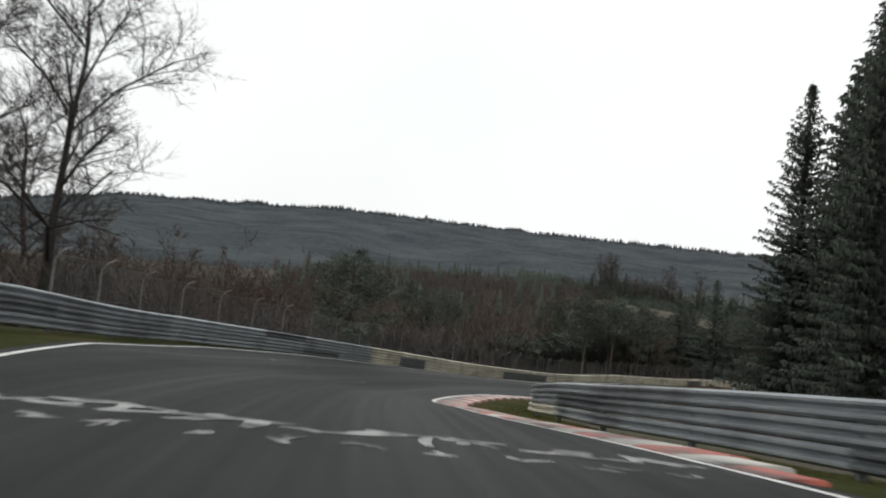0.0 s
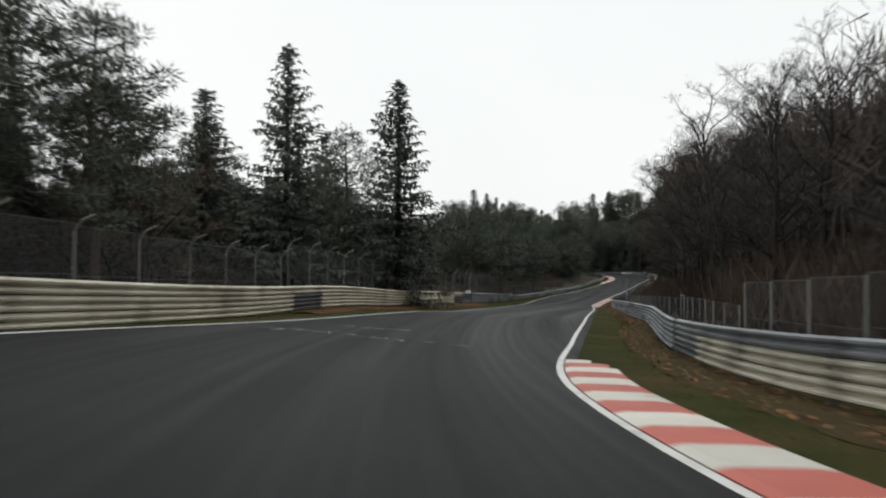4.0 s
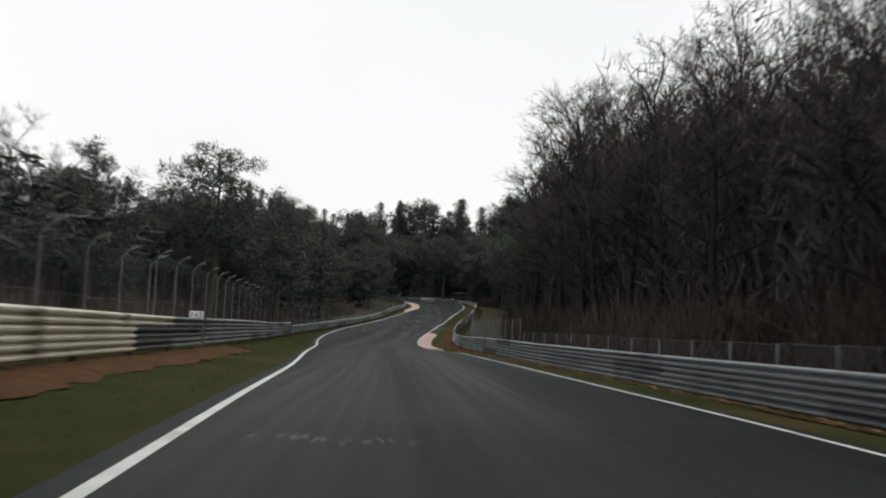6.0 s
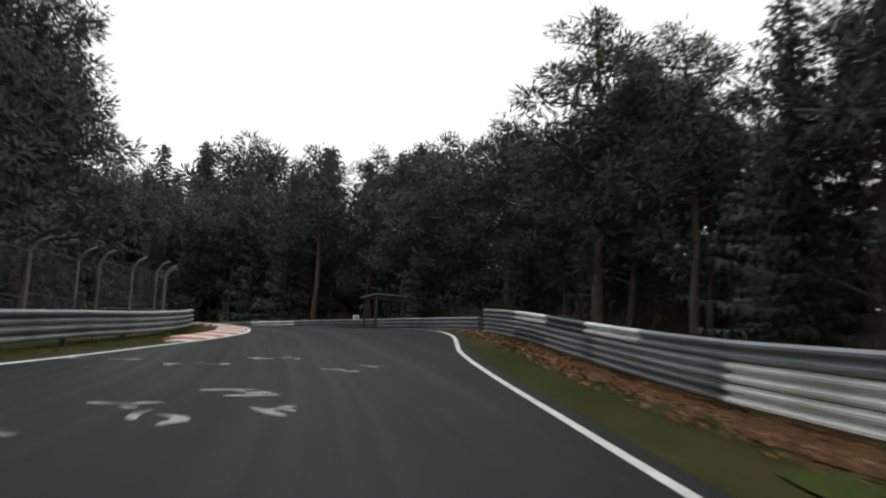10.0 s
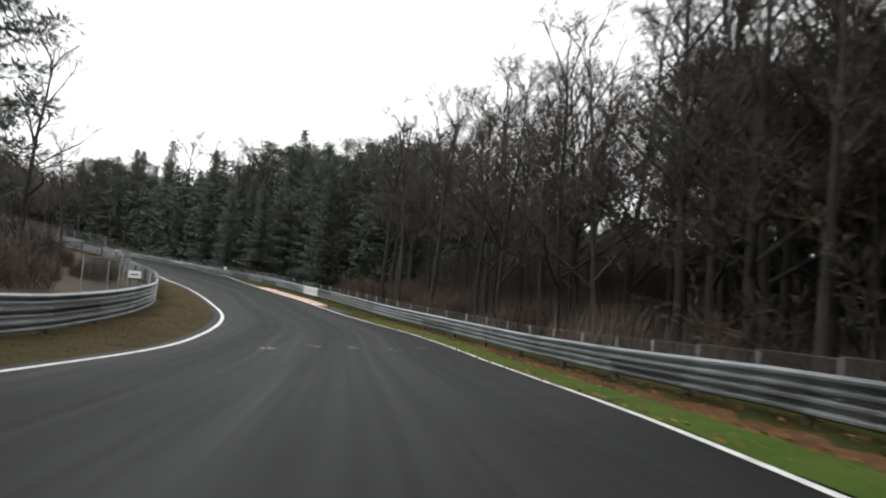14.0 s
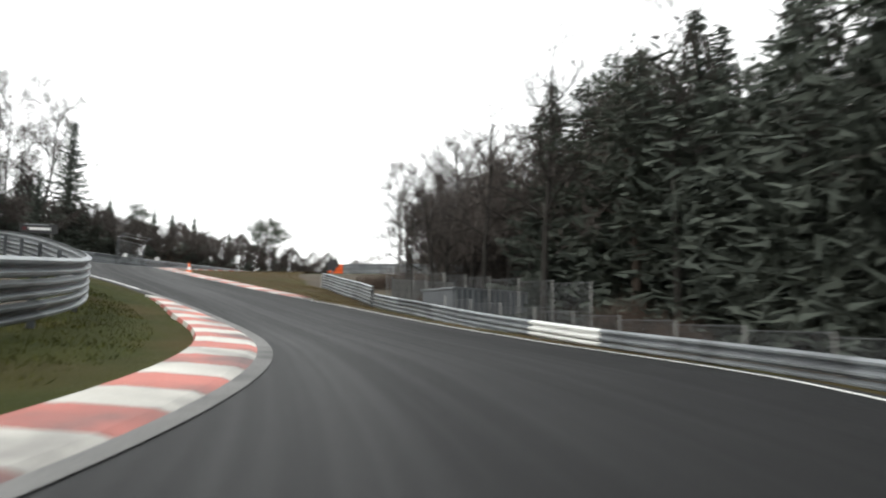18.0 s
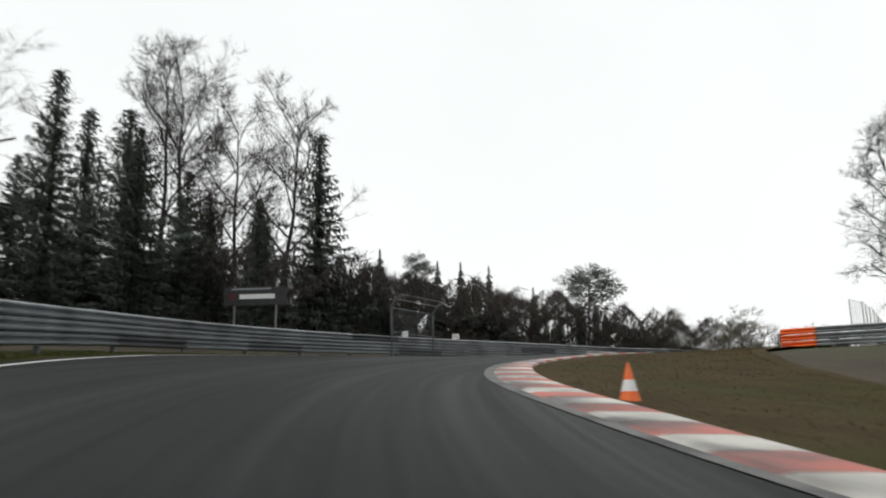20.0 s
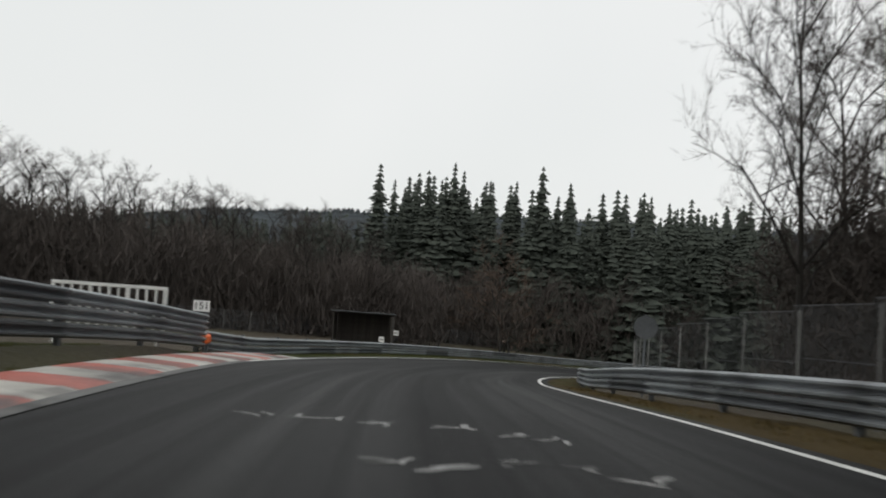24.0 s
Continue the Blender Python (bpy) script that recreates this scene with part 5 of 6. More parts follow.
# the wooded slope across the valley, west of the last bends
slope_rng = np.random.RandomState(147)
tangle(np.stack([slope_rng.uniform(5, 108, 40000), slope_rng.uniform(235, 384, 40000)], 1), 6.0, 148, "brown", 1.7)
conifer_stand([(slope_rng.uniform(5, 100), slope_rng.uniform(240, 372), slope_rng.uniform(7, 12)) for _ in range(70)], 149)

# ---- the far ridge ----
def ridge(name, cx, cy, radius, a0, a1, profile, seed, label, trees):
    """A wooded ridge far off: a slope closely set with tree tips."""
    r = random.Random(seed)
    verts, faces = [], []
    n = int((a1 - a0) * 2)
    rows_ = 16

    def slope(i, s):
        a = radians(a0 + (a1 - a0) * i / n)
        top = profile(math.degrees(a))
        d = radius * (0.14 + 0.86 * s)
        z = 8 + (top - 8) * s**1.25 + noise.noise(Vector((i * 0.05, s * 4, seed))) * top * 0.2 * s * (1 - s) * 2 + noise.noise(Vector((i * 0.3, s * 14, seed))) * top * 0.04 * s
        return Vector((cx + math.sin(a) * d, cy + math.cos(a) * d, z))

    for i in range(n + 1):
        for k in range(rows_):
            verts.append(slope(i, k / (rows_ - 1)))
    for i in range(n):
        for k in range(rows_ - 1):
            faces.append((i * rows_ + k, (i + 1) * rows_ + k, (i + 1) * rows_ + k + 1, i * rows_ + k + 1))
    for t in range(trees):
        s = r.uniform(0.9, 1.0)
        p = slope(r.uniform(0, n), s)
        h, w = r.uniform(5, 11) * radius / 2000, r.uniform(2.5, 5) * radius / 2000
        k = len(verts)
        for c in range(3):
            verts.append((p.x + w * math.cos(c * 2.09 + t), p.y + w * math.sin(c * 2.09 + t), p.z - 6))
        verts.append((p.x, p.y, p.z + h))
        faces += [(k, k + 1, k + 3), (k + 1, k + 2, k + 3), (k + 2, k, k + 3)]
    return thing(name, label, "backdrop", kind="structure", data=mesh_of(name, verts, faces, HAZED_WOOD))


# both backdrops get their haze from the material's blue-grey, not from the air
ridge("backdrop_ridge", 63, 31, 3800, -60, 40, lambda a: 352 - 0.9 * a - 5 * max(0, -8 - a) - 8 * max(0, -24 - a) - 12 * max(0, a - 24), 1, "wooded ridge across the valley, haze painted into its blue-grey colour", 2600)
ridge("backdrop_woods", 150, 250, 800, -180, 180, lambda a: 30, 2, "distant woods all round, greyed by haze painted into the colour", 9000)


# ---- verge dressing ----
def strip(name, side, q0, q1, a, b, lift, material, label, category, ragged=0.12, seed=1):
    """A ragged strip of ground along the road between two offsets (functions of the station)."""
    qs = np.arange(q0, q1 + 1e-6, 0.05)
    rng = np.random.RandomState(seed)
    base = flat(LIFT_R if side > 0 else LIFT_L, qs)
    line = right_line(qs) if side > 0 else -left_line(qs)
    rail = flat(RAIL_R if side > 0 else RAIL_L, qs) * side
    ua = a(line, rail) + rng.uniform(-ragged, ragged, len(qs))
    ub = np.maximum(b(line, rail) + rng.uniform(-ragged, ragged, len(qs)), ua + 0.05)
    us = [ua + (ub - ua) * k / 3 for k in range(4)]
    hs = [-0.02 + np.clip((u - line - 1.65) / np.maximum(rail - line - 1.65, 0.4), 0, 1) * base + lift + (0.03 if k in (1, 2) else -0.02) + rng.uniform(0, 0.02, len(qs)) for k, u in enumerate(us)]
    if side < 0:
        us, hs = us[::-1], hs[::-1]
    vv, ff = ribbon(qs, [side * u for u in us], hs)
    return thing(name, label, category, kind="structure", data=mesh_of(name, vv, ff, material, True))


strip("leaf_strip_1", 1, 15.8, 23.2, lambda l, r: np.maximum(r - 1.15, l + 2.1), lambda l, r: r + 0.2, 0.03, LITTER, "rust brown fallen leaves along the rail", "leaf litter", 0.15, 3)
strip("leaf_strip_2", 1, 7.0, 10.5, lambda l, r: np.maximum(r - 1.5, l + 1.3), lambda l, r: r + 0.2, 0.02, DRY, "brown bare verge along the rail", "verge", 0.15, 4)
strip("leaf_strip_3", 1, 10.5, 15.8, lambda l, r: np.maximum(r - 0.9, l + 0.5), lambda l, r: r + 0.2, 0.02, DRY, "brown grass along the rail", "verge", 0.15, 5)
strip("leaf_strip_6", -1, 10.4, 14.6, lambda l, r: np.maximum(r - 1.3, l + 0.7), lambda l, r: r + 0.2, 0.03, LITTER, "brown fallen leaves under the rail", "leaf litter", 0.2, 10)
strip("turf_strip_1", 1, 25.5, 31.8, lambda l, r: l + 0.1, lambda l, r: l + 1.35, 0.035, FRESH, "fresh bright green turf beside the line", "verge", 0.06, 6)
strip("leaf_strip_4", 1, 25.2, 32.0, lambda l, r: l + 1.35, lambda l, r: np.maximum(r - 0.4, l + 1.8), 0.03, LITTER, "pale brown earth and leaves below the rail", "leaf litter", 0.1, 7)
strip("turf_strip_2", 1, 16.9, 20.6, lambda l, r: l + 1.2, lambda l, r: np.maximum(r - 1.1, l + 2.1), 0.025, GREEN, "green grass beside the kerb", "verge", 0.1, 8)
strip("leaf_strip_5", -1, 43.8, 50.2, lambda l, r: l + 1.6, lambda l, r: l + 2.6, 0.03, EARTH, "bare brown earth beside the kerb", "verge", 0.12, 9)


LEAF = surface("dead_leaf", (0.13, 0.055, 0.02), (0.28, 0.14, 0.055), 1.5, 10, 0.85, bump=0.0, island=0.4)


def leaves(q0, q1, reach, n, seed):
    r = np.random.RandomState(seed)
    q = r.uniform(q0, q1, n)
    rail = flat(RAIL_R, q)
    u = rail + 0.1 - reach * r.uniform(0, 1, n) ** 1.5
    line = right_line(q)
    h = np.clip((u - line - 1.65) / np.maximum(rail - line - 1.65, 0.4), 0, 1) * flat(LIFT_R, q) + 0.045
    p = at(q, u, h)
    a = r.normal(0, 1, (n, 3)) * [1, 1, 0.35]
    b = r.normal(0, 1, (n, 3)) * [1, 1, 0.35]
    a *= (r.uniform(0.03, 0.06, n) / np.linalg.norm(a, axis=1))[:, None]
    b *= (r.uniform(0.03, 0.06, n) / np.linalg.norm(b, axis=1))[:, None]
    v = np.stack([p - a, p + b, p + a, p - b], 1).reshape(-1, 3)
    thing("fallen_leaves", "scattered rust brown fallen leaves on grass", "leaves", kind="stuff", data=mesh_of("fallen_leaves", v, [(4 * i, 4 * i + 1, 4 * i + 2, 4 * i + 3) for i in range(n)], LEAF))



leaves(15.8, 23.2, 1.7, 9000, 61)
leaves(26, 32, 2.2, 3000, 62)
leaves(8, 15.5, 1.6, 2500, 63)


def grass_tufts(side, q0, q1, inner, n, material, seed, label):
    """Blades of grass along the verge, mostly by the rail's foot."""
    r = np.random.RandomState(seed)
    q = r.uniform(q0, q1, n)
    line = right_line(q) if side > 0 else -left_line(q)
    rail = flat(RAIL_R if side > 0 else RAIL_L, q) * side
    u = rail + 0.3 - np.maximum(rail - line - inner, 0.4) * r.uniform(0, 1, n) ** 1.6
    h = np.clip((u - line - 1.65) / np.maximum(rail - line - 1.65, 0.4), 0, 1) * flat(LIFT_R if side > 0 else LIFT_L, q) - 0.03
    p = at(q, side * u, h)
    d = np.stack([r.normal(0, 0.4, n), r.normal(0, 0.4, n), np.ones(n)], 1) * r.uniform(0.03, 0.085, n)[:, None]
    s = np.cross(d, r.normal(0, 1, (n, 3)))
    s *= (r.uniform(0.006, 0.016, n) / np.linalg.norm(s, axis=1))[:, None]
    v = np.stack([p - s, p + s, p + d], 1).reshape(-1, 3)
    thing("grass", label, "grass", kind="stuff", data=mesh_of("grass", v, [(3 * i, 3 * i + 1, 3 * i + 2) for i in range(n)], material))


BLADE = surface("grass_blades", (0.05, 0.062, 0.015), (0.11, 0.105, 0.035), 1.0, 8, 0.9, bump=0.0, island=0.35, spec=0.15)
STRAW = surface("straw_blades", (0.062, 0.048, 0.020), (0.12, 0.09, 0.04), 1.0, 8, 0.9, bump=0.0, island=0.35, spec=0.15)
for side_, a_, b_, inner_, n_, m_, sd_, tx_ in (
        (1, 1, 7, 1.4, 14000, BLADE, 71, "short green grass on the verge"), (1, 6.5, 16, 1.3, 14000, STRAW, 72, "short brown and green grass on the verge"),
        (1, 16, 24, 1.3, 14000, BLADE, 73, "short green grass on the verge"), (1, 31.8, 39, 1.2, 14000, BLADE, 74, "short green grass on the verge"),
        (1, 39, 46, 1.5, 16000, STRAW, 75, "short brown grass on the verge"), (1, 46, 51, 0.5, 8000, STRAW, 76, "short brown grass on the verge"),
        (-1, 3, 22, 0.5, 26000, BLADE, 77, "short green grass on the verge"), (-1, 22, 25.5, 1.4, 9000, BLADE, 78, "short green grass on the verge"),
        (-1, 25.5, 35, 0.5, 12000, STRAW, 79, "dry yellow grass on the verge"), (-1, 35, 39, 1.4, 12000, BLADE, 80, "short green grass on the verge"),
        (-1, 39, 50, 0.6, 14000, BLADE, 81, "short grass on the verge")):
    grass_tufts(side_, a_, b_, inner_, n_, m_, sd_, tx_)

# ---- concrete gutters beside the worn kerbs ----
stripe("gutter_1", 35.3, 38.8, lambda q: left_line(q) - 0.12, lambda q: left_line(q) + 0.12, 0.012, CONCRETE, "grey concrete gutter beside the kerb", "gutter")
stripe("gutter_2", 39.2, 44.5, lambda q: right_line(q) - 0.16, lambda q: right_line(q) + 0.12, 0.012, CONCRETE, "grey concrete gutter beside the kerb", "gutter")
stripe("gutter_3", 44.0, 50.2, lambda q: left_line(q) - 0.12, lambda q: left_line(q) + 0.16, 0.012, CONCRETE, "grey concrete gutter beside the kerb", "gutter")


# ---- pavers at the kerbs' ends ----
def pavers(name, side, q0, q1, columns, label):
    top = thing(name, label, "pavement", kind="structure")
    qs = np.arange(q0, q1, 0.01)
    pos = at(qs, right_line(qs) if side > 0 else left_line(qs))
    arc = np.concatenate([[0], np.cumsum(np.linalg.norm(np.diff(pos, axis=0), axis=1))])
    rng = random.Random(int(q0 * 10))
    n = int(arc[-1] / 0.5)
    for k in range(n):
        a, b = np.interp([k * 0.5 + 0.015, k * 0.5 + 0.485], arc, qs)
        cut = np.array([a, b])
        edge = (right_line(cut) if side > 0 else -left_line(cut)) + 0.1
        for c in range(columns):
            h = 0.018 + rng.uniform(-0.006, 0.01)
            u0, u1 = edge + c * 0.34 + 0.012, edge + (c + 1) * 0.34 - 0.012
            cols = [(u0, -0.05), (u0, h), (u1, h + rng.uniform(-0.004, 0.008)), (u1, -0.05)]
            vv, ff = ribbon(cut, [side * u for u, _ in cols], [np.full(2, hh) for _, hh in cols])
            ff += [(0, 1, 2, 3), (7, 6, 5, 4)]
            piece("paver", mesh_of("paver", vv, ff, PAVER), top)


pavers("pavement_1", 1, 19.66, 20.4, 3, "grey mossy paving stones at the end of the kerb")
pavers("pavement_2", 1, 32.25, 32.65, 3, "grey paving stones at the start of the kerb")
pavers("pavement_3", 1, 34.5, 34.95, 2, "grey paving stones at the end of the kerb")


# ---- paint on the asphalt ----
def writing(q0, q1, u0, u1, letters, size, seed, label, slope=0.0, material=None, thick=1.0):
    """Hand-painted strokes on the road: each letter one flat patch of paint."""
    top = thing("road_writing", label, "road marking")
    r = random.Random(seed)
    for k in range(letters):
        s = (k + 0.5) / letters
        cq, cu = q0 + (q1 - q0) * s + r.uniform(-1, 1) * slope, u0 + (u1 - u0) * s
        vv, ff = [], []
        for _ in range(r.choice((2, 3, 3, 4))):
            ang = r.choice((0.0, 1.57, 0.6, -0.6, 1.2, -1.1)) + r.uniform(-0.2, 0.2)
            ln, wd = size * r.uniform(0.4, 1.0), size * r.uniform(0.07, 0.14) * thick
            ox, oy = r.uniform(-0.35, 0.35) * size, r.uniform(-0.35, 0.35) * size
            bend = r.uniform(-0.5, 0.5)
            pts = []
            for i in range(5):
                t = i / 4 - 0.5
                a = ang + bend * t * 2
                pts.append((ox + math.cos(a) * ln * t, oy + math.sin(a) * ln * t, a))
            k0 = len(vv)
            for i, (x, y, a) in enumerate(pts):
                w = wd * (0.6 if i in (0, 4) else 1) * r.uniform(0.8, 1.15)
                for sg in (-1, 1):
                    vv.append(at(cq + (y + sg * w * math.cos(a)) / 10, cu + x - sg * w * math.sin(a), 0.007)[0])
            ff += [(k0 + 2 * i, k0 + 2 * i + 1, k0 + 2 * i + 3, k0 + 2 * i + 2) for i in range(4)]
        piece("letter", mesh_of("letter", vv, ff, material or CHALK), top)
    return top


FADED = "faded white hand-painted lettering on the asphalt"
writing(0.96, 0.92, -5.6, 4.0, 13, 0.95, 200, FADED)
writing(0.84, 0.8, -5.0, 3.6, 11, 0.45, 201, FADED)
writing(3.0, 3.2, -6.5, 0.2, 5, 0.32, 202, FADED, 0.3)
writing(9.66, 9.6, -3.9, 1.6, 8, 0.75, 203, FADED, 0.02, thick=0.45)
writing(9.96, 9.92, -2.6, -0.4, 6, 0.5, 214, FADED, 0.03, thick=0.5)
writing(11.7, 11.9, 0.2, 5.2, 6, 0.9, 204, FADED, material=FAINT)
writing(12.66, 12.64, -1.8, 0.0, 6, 0.42, 205, FADED, 0.01, material=FAINT, thick=0.7)
writing(19.0, 19.3, -6.6, 0.8, 9, 0.75, 206, FADED, 0.1)
writing(19.9, 20.1, -5.6, -0.6, 6, 0.8, 207, FADED, 0.15)
writing(20.6, 20.9, -5.4, -0.8, 8, 0.8, 208, FADED, 0.15)
writing(21.4, 21.6, -5.0, 1.0, 8, 0.6, 209, FADED, 0.2)
writing(30.0, 30.4, -2.6, 3.4, 5, 0.5, 210, FADED, 0.2)
writing(46.0, 46.4, 1.2, 3.6, 2, 0.8, 211, FADED, 0.1)
writing(48.95, 48.86, -1.4, 2.4, 7, 0.6, 212, FADED, 0.03, thick=0.7)
writing(48.66, 48.6, 0.2, 2.7, 5, 0.5, 213, FADED, 0.03, thick=0.7)


# ---- chain-link fences ----
def link_panel(height, cell=0.085, width=3.0, wire=0.0042):
    """Crossing wires of one fence panel, one metre long in x (stretched to its bay), with top and bottom wires."""
    vv, ff = [], []
    n = int((width + height) / cell)
    for sgn in (1, -1):
        for i in range(n):
            o = -height + i * cell
            x0, z0, x1, z1 = o, 0.0, o + height, height
            if x0 < 0:
                z0, x0 = -x0, 0.0
            if x1 > width:
                z1, x1 = z1 - (x1 - width), width
            if x1 <= x0:
                continue
            if sgn < 0:
                x0, x1 = width - x0, width - x1
            k = len(vv)
            vv += [(x0 / width, 0, z0 - wire), (x0 / width, 0, z0 + wire), (x1 / width, 0, z1 + wire), (x1 / width, 0, z1 - wire)]
            ff.append((k, k + 1, k + 2, k + 3))
    for z in (0.05, height * 0.5, height - 0.02):
        k = len(vv)
        vv += [(0, 0.004, z - 0.008), (0, 0.004, z + 0.008), (1, 0.004, z + 0.008), (1, 0.004, z - 0.008)]
        ff.append((k, k + 1, k + 2, k + 3))
    return mesh_of("mesh_panel", vv, ff, FENCE)


def pole_data(name, points, radius, material, sides=7):
    vv, ff = [], []
    for a, b in zip(points, points[1:]):
        tube(vv, ff, a, b, radius, radius, sides)
    k = len(vv)
    c = len(vv) - sides
    vv.append(Vector(points[-1]))
    ff += [(c + i, c + (i + 1) % sides, k) for i in range(sides)]
    return mesh_of(name, vv, ff, material, True)


def fence(label, side, q0, q1, offset, height, bend=0.0, bay=3.0, post=None, radius=0.024, rails=False, lane=None, mesh=True):
    """A wire fence along the road beyond the rail, posts square to it, their tops bent over the fence's own side."""
    top = thing("chain_link_fence", label, "fence")
    qs = np.arange(q0, q1, 0.02)
    lane = lane or (RAIL_R if side > 0 else RAIL_L)
    u = flat(lane, qs) + side * offset
    line = at(qs, u)
    arc = np.concatenate([[0], np.cumsum(np.linalg.norm(np.diff(line[:, :2], axis=0), axis=1))])
    n = max(1, round(arc[-1] / bay))
    spots = np.stack([np.interp(np.linspace(0, arc[-1], n + 1), arc, line[:, k]) for k in range(2)], 1)
    ground = land(spots[:, 0], spots[:, 1])
    if bend:
        shape = [(0, 0, -0.3), (0, 0, height - 0.35), (-side * bend * 0.4, 0, height - 0.08), (-side * bend, 0, height + 0.05)]
    else:
        shape = [(0, 0, -0.3), (0, 0, height)]
    pole = pole_data("fence_post", shape, radius, post or POST)
    panel = link_panel(height - (0.25 if bend else 0.05)) if mesh else None
    bar = box_data("top_bar", 1, 0.05, 0.05, post or POST) if rails else None
    for i in range(n + 1):
        j = min(i, n - 1)
        d = spots[j + 1] - spots[j]
        turn = math.atan2(d[1], d[0]) - math.pi / 2
        piece("fence_post", pole, top, m=Matrix.Translation((spots[i][0], spots[i][1], ground[i])) @ Matrix.Rotation(turn, 4, "Z"))
        if i < n:
            m = Matrix.Identity(4)
            m.col[0] = (d[0], d[1], ground[i + 1] - ground[i], 0)
            s = Vector((-d[1], d[0], 0)).normalized()
            m.col[1] = (s.x, s.y, 0, 0)
            m.col[3] = (spots[i][0], spots[i][1], ground[i] + 0.05, 1)
            if mesh:
                piece("mesh_panel", panel, top, m=m)
            if rails:
                piece("top_bar", bar, top, m=m @ Matrix.Translation((0.5, 0, height - 0.08)))
    return top


fence("tall chain-link fence with bent grey posts behind the rail", -1, 2.5, 10.7, 1.5, 2.7, 0.5)
fence("tall chain-link fence with bent grey posts beside the spruces", -1, 10.75, 14.2, 1.5, 3.2, 0.55)
fence("tall chain-link fence with bent grey posts among the pines", -1, 14.25, 17.4, 1.5, 3.45, 0.5, 2.8)
fence("chain-link fence with bent grey posts round the bend", -1, 17.45, 22.3, 1.4, 2.5, 0.45, 2.8)
fence("tall chain-link fence ending in a bent corner post", -1, 22.3, 23.6, 0.9, 2.5, 0.4, 2.6, post=STEEL_DARK, radius=0.035)
fence("chain-link fence with concrete posts along the wood", 1, 5.0, 10.0, 2.0, 2.15)
fence("low chain-link fence with pale posts along the leafless wood", 1, 10.05, 16.0, 2.0, 1.45, bay=2.6)
fence("chain-link fence with pale posts above the leaf litter", 1, 16.05, 20.3, 1.9, 2.3, bay=2.6)
fence("low wire fence on thin grey posts below the rail", 1, 25.0, 39.0, 1.3, 1.15, bay=2.5, radius=0.03)
fence("wire fence with a top bar on the grassy bank", -1, 30.6, 33.7, 1.4, 2.0, bay=3.5, rails=True)
fence("wire fence with grey posts before the bare trees", 1, 38.2, 40.6, 3.2, 2.1, bay=2.6)
fence("tall wire fence on pale posts before the bare wood", 1, 44.8, 53.0, 2.8, 2.3, bay=2.6)
fence("wire fence with pale posts in the far meadow", -1, 50.4, 57.5, 22.0, 1.8, bay=3.5)


# ---- frames and gates in the right-hand fence ----
def stand(name, label, category, q, u, turn=0.0, xyz=None, group=""):
    """A thing's base on the ground, facing along the road."""
    if xyz is None:
        x, y, _ = at(q, u)[0]
        xyz = (x, y, float(land(x, y)[0]))
    return thing(name, label, category, group=group, m=Matrix.Translation(xyz) @ Matrix.Rotation(way(q) + radians(turn), 4, "Z"))


def bit(name, parent, size, place, material, label="", bevel=0.008, rot=None):
    m = Matrix.Translation(place)
    if rot is not None:
        m = m @ rot
    return piece(name, box_data(name, *size, material, bevel, False), parent, label, m)


def gate(q, u):
    g = stand("wire_gate", "white tube gate frame set in the wire fence", "gate", q, u, group="wire gates")
    for y in (-0.95, 0.95):
        bit("upright", g, (0.05, 0.05, 1.7), (0, y, 0.75), STEEL)
    for z in (0.2, 1.57):
        bit("crossbar", g, (0.055, 1.84, 0.06), (0, 0, z), STEEL)
    m = Matrix.Translation((0, -0.92, 0.22)) @ Matrix.Rotation(radians(90), 4, "Z") @ Matrix.Diagonal((1.84, 1, 0.7, 1))
    piece("mesh_panel", link_panel(1.9), g, m=m)


gate(11.7, flat(RAIL_R, 11.7) + 1.95)
gate(17.6, flat(RAIL_R, 17.6) + 1.85)
gate(20.4, flat(RAIL_R, 20.4) + 1.85)


# ---- plates and signs ----
def lettering(text, size, material, name="digits"):
    cu = bpy.data.curves.new(name, "FONT")
    cu.body, cu.size, cu.align_x, cu.align_y, cu.extrude = text, size, "CENTER", "CENTER", 0.002
    cu.resolution_u = 3
    ob = bpy.data.objects.new(name, cu)
    scene.collection.objects.link(ob)
    me = bpy.data.meshes.new_from_object(ob.evaluated_get(bpy.context.evaluated_depsgraph_get()))
    bpy.data.objects.remove(ob)
    me.name = name
    me.materials.clear()
    me.materials.append(material)
    return me


UPRIGHT = Matrix.Rotation(radians(90), 4, "X")


def number_plate(text, q, u, height, width=0.5, tall=0.3, xyz=None, turn=0.0):
    """A white board on two short legs above a rail, facing the oncoming car."""
    s = stand("position_plate", "white plate with black numerals on short legs" if text else "small blank white plate on short legs", "sign", q, u, turn, xyz, "position plates")
    board = bit("board", s, (width, 0.02, tall), (0, 0, height), WHITE)
    for x in (-width * 0.3, width * 0.3):
        bit("leg", s, (0.035, 0.03, height + 0.1), (x, 0.03, (height + 0.1) / 2 - 0.1), STEEL_DARK)
    if text:
        for k, ch in enumerate(text):
            piece("numeral", lettering(ch, tall * 0.95, BLACK, "numeral"), board, m=Matrix.Translation(((k - (len(text) - 1) / 2) * tall * 0.5, -0.014, 0)) @ UPRIGHT)
    else:
        bit("bar", board, (width * 0.6, 0.004, tall * 0.18), (0, -0.013, 0), BLACK, bevel=0.0)
    return s


